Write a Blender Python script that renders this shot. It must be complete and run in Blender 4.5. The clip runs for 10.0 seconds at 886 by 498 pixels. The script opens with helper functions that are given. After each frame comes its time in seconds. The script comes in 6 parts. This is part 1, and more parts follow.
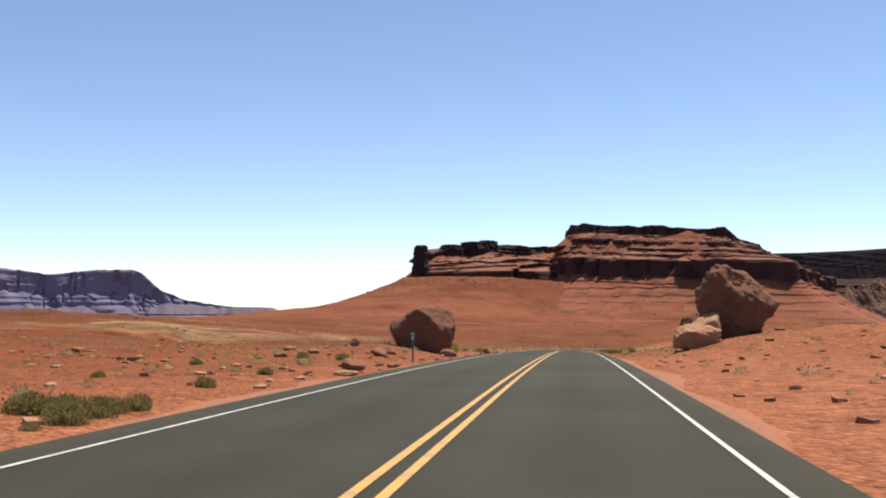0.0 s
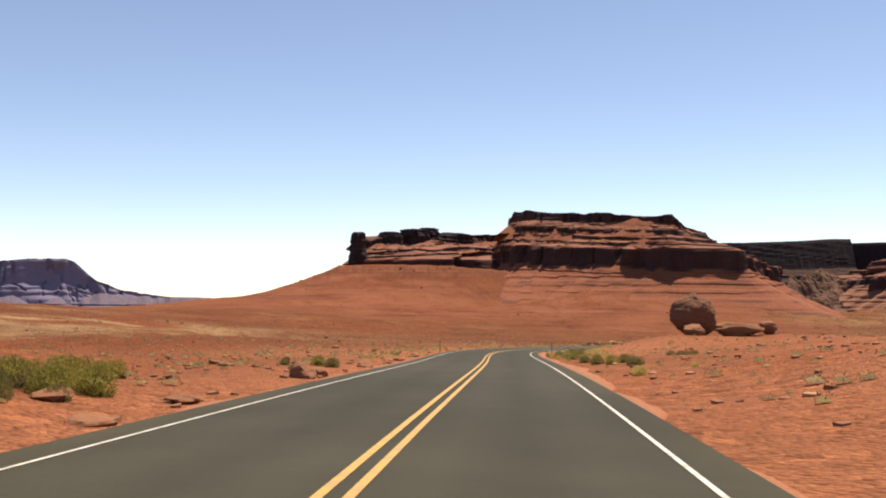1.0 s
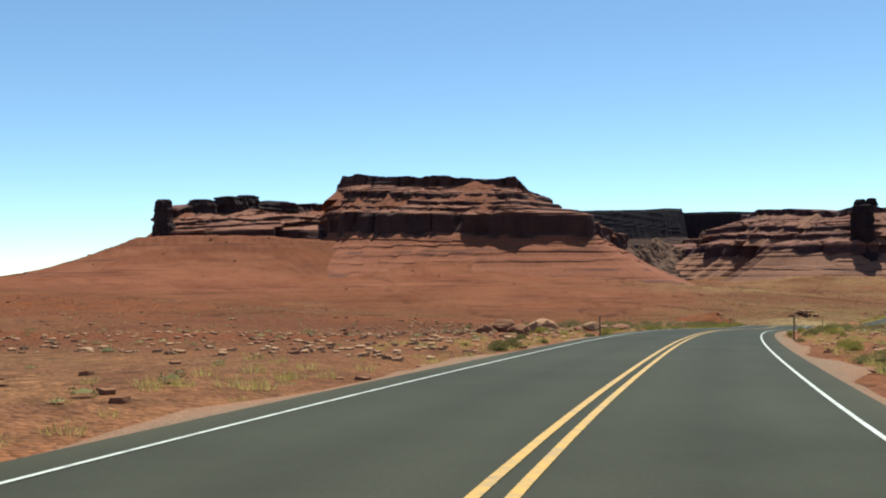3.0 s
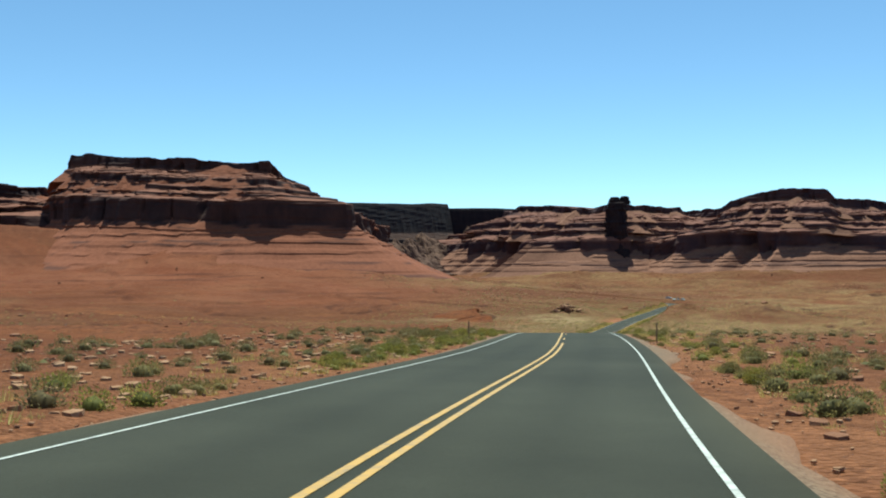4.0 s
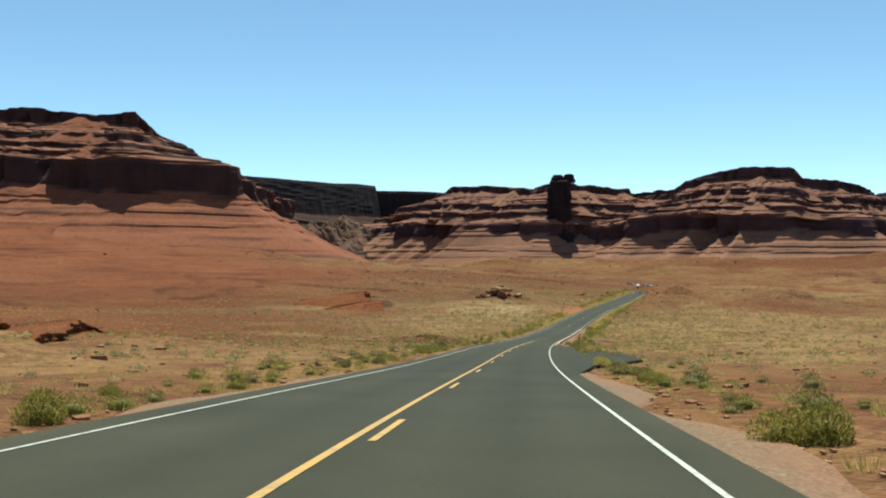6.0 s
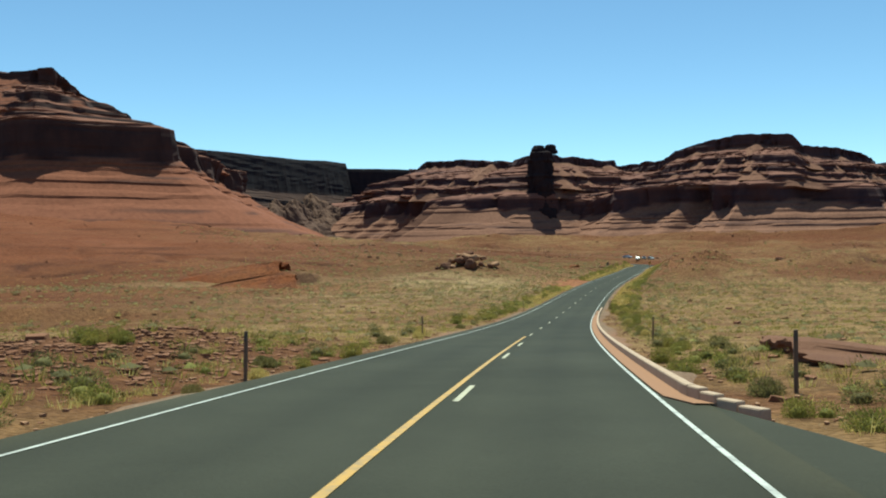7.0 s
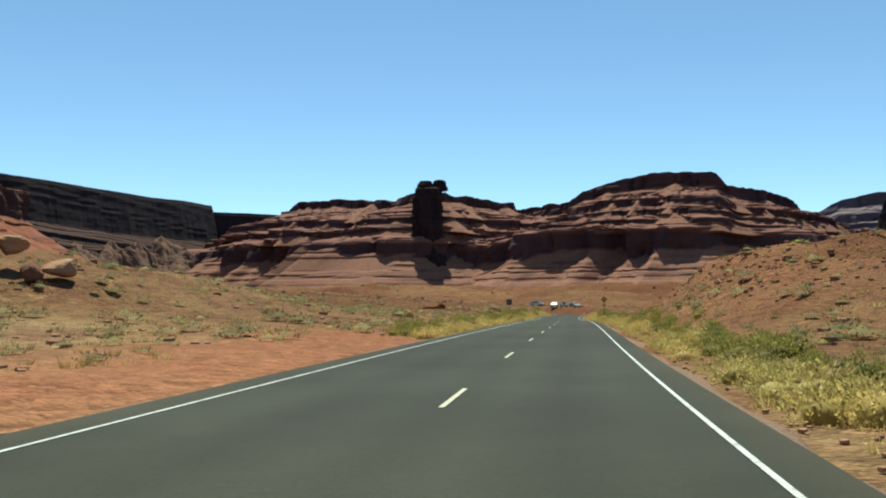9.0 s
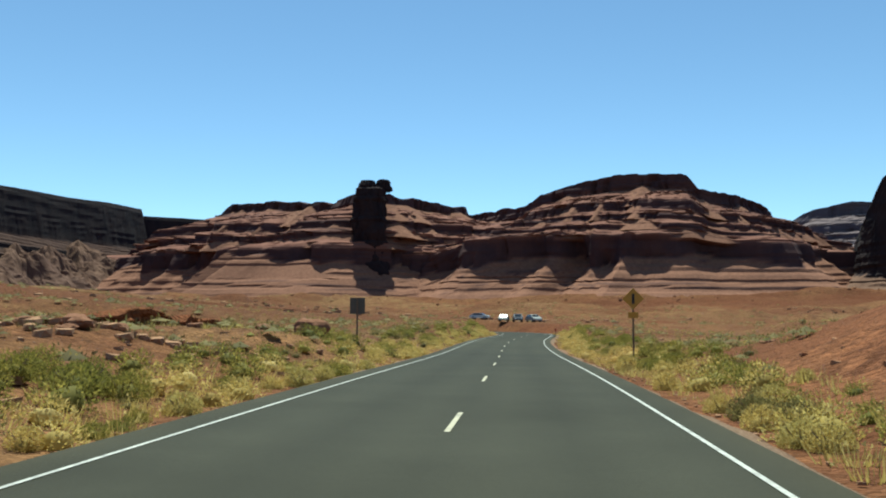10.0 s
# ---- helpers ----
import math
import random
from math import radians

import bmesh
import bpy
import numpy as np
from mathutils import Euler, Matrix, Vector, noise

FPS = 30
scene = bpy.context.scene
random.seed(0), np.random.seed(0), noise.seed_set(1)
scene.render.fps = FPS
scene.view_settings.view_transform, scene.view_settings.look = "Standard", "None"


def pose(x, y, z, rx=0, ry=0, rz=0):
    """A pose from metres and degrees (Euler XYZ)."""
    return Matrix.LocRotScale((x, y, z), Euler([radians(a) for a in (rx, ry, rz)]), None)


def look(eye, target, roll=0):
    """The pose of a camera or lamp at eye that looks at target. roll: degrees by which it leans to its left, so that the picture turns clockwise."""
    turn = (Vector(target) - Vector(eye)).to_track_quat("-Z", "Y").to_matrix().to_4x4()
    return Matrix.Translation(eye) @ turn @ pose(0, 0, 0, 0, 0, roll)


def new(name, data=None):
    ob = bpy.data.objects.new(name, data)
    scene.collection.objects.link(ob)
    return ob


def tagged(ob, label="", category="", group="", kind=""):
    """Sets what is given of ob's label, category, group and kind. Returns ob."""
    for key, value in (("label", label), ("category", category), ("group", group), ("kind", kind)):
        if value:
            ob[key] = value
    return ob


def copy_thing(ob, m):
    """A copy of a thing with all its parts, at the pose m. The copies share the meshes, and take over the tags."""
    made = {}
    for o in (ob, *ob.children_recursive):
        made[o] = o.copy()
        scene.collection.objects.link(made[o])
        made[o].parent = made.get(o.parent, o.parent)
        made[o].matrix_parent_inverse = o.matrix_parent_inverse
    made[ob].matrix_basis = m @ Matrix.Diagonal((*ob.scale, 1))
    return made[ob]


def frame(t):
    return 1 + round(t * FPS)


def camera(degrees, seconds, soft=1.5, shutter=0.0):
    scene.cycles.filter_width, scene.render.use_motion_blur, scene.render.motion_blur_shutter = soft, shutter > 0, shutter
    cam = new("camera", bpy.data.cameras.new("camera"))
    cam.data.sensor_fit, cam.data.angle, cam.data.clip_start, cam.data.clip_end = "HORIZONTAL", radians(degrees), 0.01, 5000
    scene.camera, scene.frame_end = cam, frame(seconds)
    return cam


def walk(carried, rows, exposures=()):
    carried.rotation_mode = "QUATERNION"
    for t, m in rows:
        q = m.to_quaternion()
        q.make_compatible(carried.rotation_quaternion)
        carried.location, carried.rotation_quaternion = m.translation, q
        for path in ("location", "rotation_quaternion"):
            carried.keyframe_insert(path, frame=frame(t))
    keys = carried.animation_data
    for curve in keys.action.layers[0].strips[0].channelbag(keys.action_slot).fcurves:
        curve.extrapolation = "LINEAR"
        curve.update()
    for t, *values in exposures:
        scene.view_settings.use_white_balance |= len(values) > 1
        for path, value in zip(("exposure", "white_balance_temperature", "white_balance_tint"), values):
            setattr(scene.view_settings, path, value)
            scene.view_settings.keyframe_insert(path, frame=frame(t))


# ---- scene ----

# ---------------------------------------------------------------- camera
cam = camera(52.13, 10.0, soft=2.0)
ROWS = [
    (0, 0.02, -0.00, 0.495, -0.00, 3.36, -0.14),
    (0.5, 1.44, 10.39, 0.230, -2.78, 3.02, -0.18),
    (1, 2.98, 20.86, -0.169, -3.57, 2.79, -0.26),
    (1.5, 4.59, 32.17, -0.709, -3.62, 2.41, -0.60),
    (2, 6.13, 44.07, -1.330, -3.85, 2.13, -0.08),
    (2.2, 6.66, 48.97, -1.565, -4.30, 1.96, 0.05),
    (2.75, 9.51, 62.70, -2.221, -10.60, 1.57, 0.50),
    (3.3, 16.55, 76.44, -2.922, -18.30, 1.20, 0.95),
    (3.5, 19.73, 81.40, -3.178, -21.93, 1.18, 0.93),
    (4, 28.11, 93.69, -3.894, -28.34, 0.98, 0.48),
    (4.5, 37.66, 106.06, -4.776, -31.11, 1.04, -0.48),
    (5, 47.22, 119.03, -5.843, -31.90, 1.11, -0.64),
    (5.5, 56.96, 132.44, -7.159, -31.92, 0.90, -0.22),
    (7, 88.86, 174.33, -11.515, -33.50, -0.43, 0.72),
    (7.5, 100.64, 188.14, -12.897, -35.19, -0.51, 0.71),
    (8, 112.97, 201.52, -13.983, -37.14, 0.12, 0.36),
    (8.5, 125.73, 214.35, -14.545, -38.83, 1.64, 0.14),
    (9, 138.80, 226.83, -14.768, -39.91, 3.30, 0.17),
    (9.5, 152.40, 239.25, -14.881, -41.62, 3.94, 0.04),
    (10, 166.38, 251.86, -15.027, -42.67, 4.16, -0.24),
]
walk(cam, [(t, pose(x, y, z, 90 + pitch, roll, yaw)) for t, x, y, z, yaw, pitch, roll in ROWS],
     exposures=[(0.0, 0.82, 6900, 12), (0.4, 0.88, 7850, 15), (2.2, 0.88, 7800, 14), (3.3, 0.70, 5850, -11), (5.0, 0.68, 5850, -15), (5.6, 0.82, 6700, -10), (6.8, 0.60, 6000, -17), (8.6, 0.74, 6300, -10), (10.0, 0.71, 6050, -13)])

# ---------------------------------------------------------------- daylight
SUN_AZ, SUN_EL = 36.0, 67.0          # degrees clockwise from +y, degrees up
world = bpy.data.worlds.new("desert_sky")
scene.world = world
world.use_nodes = True
wn = world.node_tree
sky = wn.nodes.new("ShaderNodeTexSky")
sky.sky_type = "NISHITA"
sky.sun_disc = False
sky.sun_elevation = radians(SUN_EL)
sky.sun_rotation = radians(SUN_AZ)
sky.air_density, sky.dust_density, sky.ozone_density = 0.8, 0.1, 2.0
sky.altitude = 1500
wn.links.new(sky.outputs[0], wn.nodes["Background"].inputs[0])
wn.nodes["Background"].inputs[1].default_value = 0.100
sun = new("sun", bpy.data.lights.new("sun", "SUN"))
sun.data.energy, sun.data.angle, sun.data.color = 4.9, radians(0.53), (1.0, 0.95, 0.87)
sd = Vector((math.sin(radians(SUN_AZ)) * math.cos(radians(SUN_EL)), math.cos(radians(SUN_AZ)) * math.cos(radians(SUN_EL)), math.sin(radians(SUN_EL))))
sun.matrix_world = look(sd * 200, (0, 0, 0))


# ---------------------------------------------------------------- numeric noise
def hash3(ix, iy, iz, seed):
    n = (ix.astype(np.int64) * 374761393 + iy.astype(np.int64) * 668265263 + iz.astype(np.int64) * 2147483647 + seed * 1274126177) & 0xFFFFFFFF
    n = ((n ^ (n >> 13)) * 1274126177) & 0xFFFFFFFF
    n = ((n ^ (n >> 16)) * 2246822519) & 0xFFFFFFFF
    return ((n ^ (n >> 15)) & 0xFFFFFF) / float(0xFFFFFF)


def vnoise(x, y, z=0.0, seed=0):
    """Smooth value noise in -1..1 on arrays."""
    x, y, z = np.broadcast_arrays(np.asarray(x, float), np.asarray(y, float), np.asarray(z, float))
    ix, iy, iz = np.floor(x), np.floor(y), np.floor(z)
    fx, fy, fz = x - ix, y - iy, z - iz
    fx, fy, fz = fx * fx * fx * (fx * (fx * 6 - 15) + 10), fy * fy * fy * (fy * (fy * 6 - 15) + 10), fz * fz * (3 - 2 * fz)
    total = 0.0
    for a in (0, 1):
        for b in (0, 1):
            for c in (0, 1):
                w = (fx if a else 1 - fx) * (fy if b else 1 - fy) * (fz if c else 1 - fz)
                total = total + w * hash3(ix + a, iy + b, iz + c, seed)
    return total * 2 - 1


def fbm(x, y, z=0.0, octaves=4, seed=0, gain=0.5):
    total, amp, freq = 0.0, 1.0, 1.0
    for k in range(octaves):
        total = total + amp * vnoise(np.asarray(x) * freq, np.asarray(y) * freq, np.asarray(z) * freq, seed + k * 17)
        amp, freq = amp * gain, freq * 2.03
    return total


def smooth(a, b, v):
    q = np.clip((v - a) / (b - a), 0, 1)
    return q * q * (3 - 2 * q)


def natural_spline(t, v, at):
    """Natural cubic spline through (t, v), with straight ends."""
    t, v, at = np.asarray(t, float), np.asarray(v, float), np.asarray(at, float)
    n, h = len(t), np.diff(t)
    A, rhs = np.eye(n), np.zeros(n)
    for i in range(1, n - 1):
        A[i, i - 1], A[i, i], A[i, i + 1] = h[i - 1], 2 * (h[i - 1] + h[i]), h[i]
        rhs[i] = 6 * ((v[i + 1] - v[i]) / h[i] - (v[i] - v[i - 1]) / h[i - 1])
    m = np.linalg.solve(A, rhs)
    i = np.clip(np.searchsorted(t, at) - 1, 0, n - 2)
    a, b = t[i + 1] - at, at - t[i]
    return m[i] * a ** 3 / (6 * h[i]) + m[i + 1] * b ** 3 / (6 * h[i]) + (v[i] / h[i] - m[i] * h[i] / 6) * a + (v[i + 1] / h[i] - m[i + 1] * h[i] / 6) * b


# ---------------------------------------------------------------- materials
def material(name, rough=0.9, spec=0.2):
    mat = bpy.data.materials.new(name)
    mat.use_nodes = True
    b = mat.node_tree.nodes["Principled BSDF"]
    b.inputs["Roughness"].default_value = rough
    b.inputs["Specular IOR Level"].default_value = spec
    return mat, mat.node_tree, b


def node(nt, kind, **values):
    n = nt.nodes.new(kind)
    for k, v in values.items():
        n.inputs[k.replace("_", " ")].default_value = v
    return n


def ramp(nt, source, stops):
    r = nt.nodes.new("ShaderNodeValToRGB")
    while len(r.color_ramp.elements) < len(stops):
        r.color_ramp.elements.new(0.5)
    for e, (p, c) in zip(r.color_ramp.elements, stops):
        e.position, e.color = p, (*c, 1)
    nt.links.new(source, r.inputs[0])
    return r.outputs[0]


def mix(nt, fac, a, b, how="MIX"):
    m = nt.nodes.new("ShaderNodeMix")
    m.data_type, m.blend_type = "RGBA", how
    for src, slot in ((fac, 0), (a, 6), (b, 7)):
        if isinstance(src, (int, float)):
            m.inputs[slot].default_value = src
        elif isinstance(src, tuple):
            m.inputs[slot].default_value = (*src, 1)
        else:
            nt.links.new(src, m.inputs[slot])
    return m.outputs[2]


def coords(nt, scale=(1, 1, 1), kind="Object"):
    tc = nt.nodes.new("ShaderNodeTexCoord")
    mp = nt.nodes.new("ShaderNodeMapping")
    mp.inputs["Scale"].default_value = scale
    nt.links.new(tc.outputs[kind], mp.inputs[0])
    return mp.outputs[0]


def noise_out(nt, vec, scale, detail=6, rough=0.6):
    n = node(nt, "ShaderNodeTexNoise", Scale=scale, Detail=detail, Roughness=rough)
    nt.links.new(vec, n.inputs["Vector"])
    return n.outputs[0]


def bump(nt, b, height, strength=0.4, distance=0.05):
    n = node(nt, "ShaderNodeBump", Strength=strength, Distance=distance)
    nt.links.new(height, n.inputs["Height"])
    nt.links.new(n.outputs[0], b.inputs["Normal"])


def rock_material(name, dark, mid, light, band=0.5, size=1.0, varnish_shade=None, soil=None):
    """Layered sandstone: bands that run level, broken by blotches and grain; bare walls are coloured as varnished and
    in shade, rubble takes the soil's colour.
    """
    mat, nt, b = material(name, 0.95, 0.1)
    v = coords(nt)
    level = noise_out(nt, coords(nt, (0.012 / size, 0.012 / size, band / size)), 1.0, 8, 0.75)
    blot = noise_out(nt, v, 0.12 / size, 6, 0.65)
    grain = noise_out(nt, v, 2.2 / size, 8, 0.7)
    col = ramp(nt, level, [(0.3, dark), (0.45, mid), (0.55, mid), (0.68, light)])
    col = mix(nt, ramp(nt, blot, [(0.4, (0, 0, 0)), (0.7, (0.6, 0.6, 0.6))]), col, mid)
    col = mix(nt, 0.5, col, ramp(nt, grain, [(0.25, (0.55, 0.55, 0.55)), (0.7, (1, 1, 1))]), "MULTIPLY")
    if soil:
        loose = nt.nodes.new("ShaderNodeAttribute")
        loose.attribute_name = "loose"
        rubble = mix(nt, 0.6, soil, ramp(nt, noise_out(nt, v, 0.8 / size, 8, 0.75), [(0.3, (0.5, 0.48, 0.46)), (0.7, (1.25, 1.25, 1.25))]), "MULTIPLY")
        col = mix(nt, loose.outputs["Fac"], col, rubble)
    # one tone for steep walls: their dark coating and painted-in shade together
    if varnish_shade:
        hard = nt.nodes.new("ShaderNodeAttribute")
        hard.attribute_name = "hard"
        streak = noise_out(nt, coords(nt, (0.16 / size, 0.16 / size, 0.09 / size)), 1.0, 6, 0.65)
        dark_wall = mix(nt, ramp(nt, streak, [(0.35, (0, 0, 0)), (0.65, (0.55, 0.55, 0.55))]), varnish_shade, mix(nt, 0.35, varnish_shade, col))
        col = mix(nt, hard.outputs["Fac"], col, dark_wall)
    nt.links.new(col, b.inputs["Base Color"])
    bump(nt, b, grain, 0.6, 0.2 * size)
    return mat


M_CLIFF = rock_material("layered_red_sandstone", (0.11, 0.0427, 0.0309), (0.213, 0.092, 0.0626), (0.240, 0.110, 0.072), 0.45, varnish_shade=(0.034, 0.020, 0.020), soil=(0.198, 0.071, 0.040))
M_BROWN = rock_material("layered_brown_sandstone", (0.108, 0.0425, 0.033), (0.205, 0.092, 0.067), (0.285, 0.152, 0.113), 0.45, varnish_shade=(0.046, 0.026, 0.029), soil=(0.215, 0.103, 0.068))
# far darker than the other rock: the wall's own shade is coloured in
M_SHADED = rock_material("shade_dark_sandstone", (0.046, 0.024, 0.020), (0.082, 0.045, 0.035), (0.13, 0.078, 0.060), 0.45, varnish_shade=(0.013, 0.0095, 0.013), soil=(0.15, 0.082, 0.056))
M_TALUS = rock_material("brown_fallen_sandstone", (0.068, 0.036, 0.029), (0.120, 0.066, 0.050), (0.19, 0.115, 0.087), 0.45, varnish_shade=(0.017, 0.0135, 0.017), soil=(0.155, 0.088, 0.062))
# distance haze is put into these colours: bluish rock, walls lifted to match
M_FAR = rock_material("haze_blue_distant_rock", (0.132, 0.118, 0.172), (0.144, 0.124, 0.174), (0.156, 0.132, 0.178), 0.6, 14.0, varnish_shade=(0.165, 0.152, 0.225), soil=(0.145, 0.116, 0.150))
# the purple tint paints the air's haze onto the far ridge
M_HAZY = rock_material("haze_tinted_sandstone", (0.124, 0.092, 0.1), (0.16, 0.12, 0.124), (0.2, 0.152, 0.148), 0.45, varnish_shade=(0.084, 0.0656, 0.08), soil=(0.18, 0.132, 0.128))
M_BOULDER = rock_material("weathered_boulder_sandstone", (0.16, 0.0664, 0.0368), (0.232, 0.108, 0.0624), (0.304, 0.164, 0.1), 1.5, 0.25)


M_VARNISHED = rock_material("dark_varnished_sandstone", (0.108, 0.048, 0.031), (0.165, 0.078, 0.048), (0.29, 0.155, 0.094), 1.5, 0.25)
M_PALEROCK = rock_material("pale_boulder_sandstone", (0.24, 0.12, 0.068), (0.344, 0.188, 0.108), (0.416, 0.256, 0.16), 1.5, 0.25)


def ground_material():
    mat, nt, b = material("red_desert_soil", 0.97, 0.05)
    v = coords(nt)
    big = noise_out(nt, v, 0.035, 6, 0.6)
    midn = noise_out(nt, v, 0.45, 7, 0.65)
    fine = noise_out(nt, v, 5.0, 6, 0.7)
    red, tan, pale = (0.22, 0.0664, 0.0264), (0.295, 0.182, 0.084), (0.256, 0.144, 0.070)
    sand = nt.nodes.new("ShaderNodeAttribute")
    sand.attribute_name = "sandy"
    base = mix(nt, sand.outputs["Fac"], red, tan)
    wash = nt.nodes.new("ShaderNodeAttribute")
    wash.attribute_name = "wash"
    base = mix(nt, wash.outputs["Fac"], base, (0.39, 0.272, 0.142))
    base = mix(nt, ramp(nt, big, [(0.52, (0, 0, 0)), (0.68, (0.7, 0.7, 0.7))]), base, pale)
    base = mix(nt, ramp(nt, midn, [(0.35, (0.8, 0.8, 0.8)), (0.55, (0, 0, 0))]), base, (0.144, 0.056, 0.0336))
    long = noise_out(nt, coords(nt, (0.03, 0.055, 0.05)), 1.0, 7, 0.62)
    base = mix(nt, ramp(nt, long, [(0.46, (0, 0, 0)), (0.60, (0.62, 0.62, 0.62))]), base, (0.124, 0.048, 0.0224))
    litter = noise_out(nt, v, 1.7, 5, 0.75)
    base = mix(nt, ramp(nt, litter, [(0.52, (0, 0, 0)), (0.66, (0.6, 0.6, 0.6))]), base, (0.1, 0.0528, 0.0272))
    dust = nt.nodes.new("ShaderNodeAttribute")
    dust.attribute_name = "dust"
    base = mix(nt, dust.outputs["Fac"], base, (0.33, 0.128, 0.066))
    rust = nt.nodes.new("ShaderNodeAttribute")
    rust.attribute_name = "rust"
    base = mix(nt, rust.outputs["Fac"], base, (0.132, 0.0496, 0.0256))
    # pale scree below the cliffs, crossed by thin outcrops of dark rock
    scree = nt.nodes.new("ShaderNodeAttribute")
    scree.attribute_name = "scree"
    stone = mix(nt, ramp(nt, noise_out(nt, coords(nt, (0.05, 0.05, 0.2)), 1.0, 6, 0.6), [(0.35, (0, 0, 0)), (0.65, (1, 1, 1))]), (0.178, 0.058, 0.030), (0.242, 0.092, 0.051))
    beds = noise_out(nt, coords(nt, (0.006, 0.006, 0.55)), 1.0, 4, 0.55)
    gaps = noise_out(nt, coords(nt, (0.03, 0.03, 0.25)), 1.0, 3, 0.5)
    line = mix(nt, 1.0, ramp(nt, beds, [(0.545, (0, 0, 0)), (0.56, (1, 1, 1)), (0.575, (1, 1, 1)), (0.59, (0, 0, 0))]), ramp(nt, gaps, [(0.42, (0, 0, 0)), (0.52, (0.85, 0.85, 0.85))]), "MULTIPLY")
    stone = mix(nt, line, stone, (0.085, 0.034, 0.024))
    base = mix(nt, scree.outputs["Fac"], base, stone)
    bare = nt.nodes.new("ShaderNodeAttribute")
    bare.attribute_name = "ledge"
    base = mix(nt, bare.outputs["Fac"], base, (0.076, 0.0336, 0.024))
    base = mix(nt, 0.55, base, ramp(nt, fine, [(0.3, (0.5, 0.5, 0.5)), (0.65, (1, 1, 1))]), "MULTIPLY")
    # pebbles of two sizes, thicker in patches
    height = fine
    for scale, amount in ((5.5, 0.75), (17.0, 0.6)):
        peb = node(nt, "ShaderNodeTexVoronoi", Scale=scale)
        nt.links.new(v, peb.inputs["Vector"])
        shade = ramp(nt, peb.outputs["Color"], [(0.15, (0.45, 0.42, 0.42)), (0.45, (1, 1, 1)), (0.7, (1, 1, 1)), (0.95, (1.7, 1.65, 1.55))])
        where = ramp(nt, noise_out(nt, v, scale * 0.06, 4, 0.7), [(0.38, (0.15, 0.15, 0.15)), (0.62, (amount, amount, amount))])
        base = mix(nt, where, base, mix(nt, 1.0, base, shade, "MULTIPLY"))
        h = nt.nodes.new("ShaderNodeMath")
        h.operation = "SUBTRACT"
        nt.links.new(height, h.inputs[0])
        nt.links.new(peb.outputs["Distance"], h.inputs[1])
        height = h.outputs[0]
    nt.links.new(base, b.inputs["Base Color"])
    h = nt.nodes.new("ShaderNodeMath")
    h.operation = "ADD"
    nt.links.new(midn, h.inputs[0])
    nt.links.new(height, h.inputs[1])
    bump(nt, b, h.outputs[0], 0.7, 0.12)
    return mat


M_GROUND = ground_material()


def asphalt_material():
    mat, nt, b = material("worn_asphalt", 0.9, 0.15)
    v = coords(nt)
    stone = noise_out(nt, v, 60.0, 4, 0.7)
    worn = noise_out(nt, coords(nt, (0.5, 0.5, 0.5)), 0.9, 6, 0.65)
    col = ramp(nt, worn, [(0.3, (0.0265, 0.0250, 0.0165)), (0.7, (0.0400, 0.0380, 0.0260))])
    # wheel tracks polished lighter, oil-darkened strip between them, dusty edges
    ac = nt.nodes.new("ShaderNodeAttribute")
    ac.attribute_name = "across"
    fit = nt.nodes.new("ShaderNodeMapRange")
    fit.inputs[1].default_value, fit.inputs[2].default_value = -1.84, 1.74
    nt.links.new(ac.outputs["Fac"], fit.inputs[0])
    track = ramp(nt, fit.outputs[0], [(0.0, (1.25, 1.15, 1.0)), (0.10, (0.92, 0.92, 0.92)), (0.22, (1.08, 1.08, 1.08)), (0.33, (0.84, 0.84, 0.84)), (0.44, (1.06, 1.06, 1.06)), (0.52, (0.9, 0.9, 0.9)), (0.61, (1.08, 1.08, 1.08)), (0.72, (0.84, 0.84, 0.84)), (0.82, (1.06, 1.06, 1.06)), (0.92, (0.95, 0.95, 0.95)), (1.0, (1.25, 1.15, 1.0))])
    col = mix(nt, 0.8, col, track, "MULTIPLY")
    patch = noise_out(nt, coords(nt, (0.07, 0.07, 0.07)), 1.0, 4, 0.6)
    col = mix(nt, 0.7, col, ramp(nt, patch, [(0.42, (0.85, 0.85, 0.85)), (0.58, (1.15, 1.14, 1.1))]), "MULTIPLY")
    col = mix(nt, 0.4, col, ramp(nt, stone, [(0.3, (0.5, 0.5, 0.5)), (0.7, (1.3, 1.3, 1.3))]), "MULTIPLY")
    nt.links.new(col, b.inputs["Base Color"])
    bump(nt, b, stone, 0.3, 0.01)
    return mat


M_ASPHALT = asphalt_material()


def paint_material(name, colour):
    mat, nt, b = material(name, 0.6, 0.4)
    v = coords(nt)
    wear = noise_out(nt, v, 9.0, 6, 0.75)
    col = mix(nt, ramp(nt, wear, [(0.45, (0, 0, 0)), (0.7, (0.75, 0.75, 0.75))]), colour, (0.12, 0.11, 0.10))
    nt.links.new(col, b.inputs["Base Color"])
    return mat


M_YELLOW = paint_material("yellow_road_paint", (0.43, 0.232, 0.0387))
M_WHITE = paint_material("white_road_paint", (0.464, 0.447, 0.396))
M_PALE = paint_material("faded_cream_road_paint", (0.43, 0.378, 0.249))


# ---------------------------------------------------------------- mesh helpers
def mesh_object(name, verts, faces, mat, parent=None, label="", shade=True):
    me = bpy.data.meshes.new(name)
    me.from_pydata(np.asarray(verts).tolist(), [], faces if isinstance(faces, list) else faces.tolist())
    me.materials.append(mat)
    if shade:
        me.polygons.foreach_set("use_smooth", [True] * len(me.polygons))
    me.update()
    ob = new(name, me)
    if parent:
        ob.parent = parent
    if label:
        ob["label"] = label
    return ob


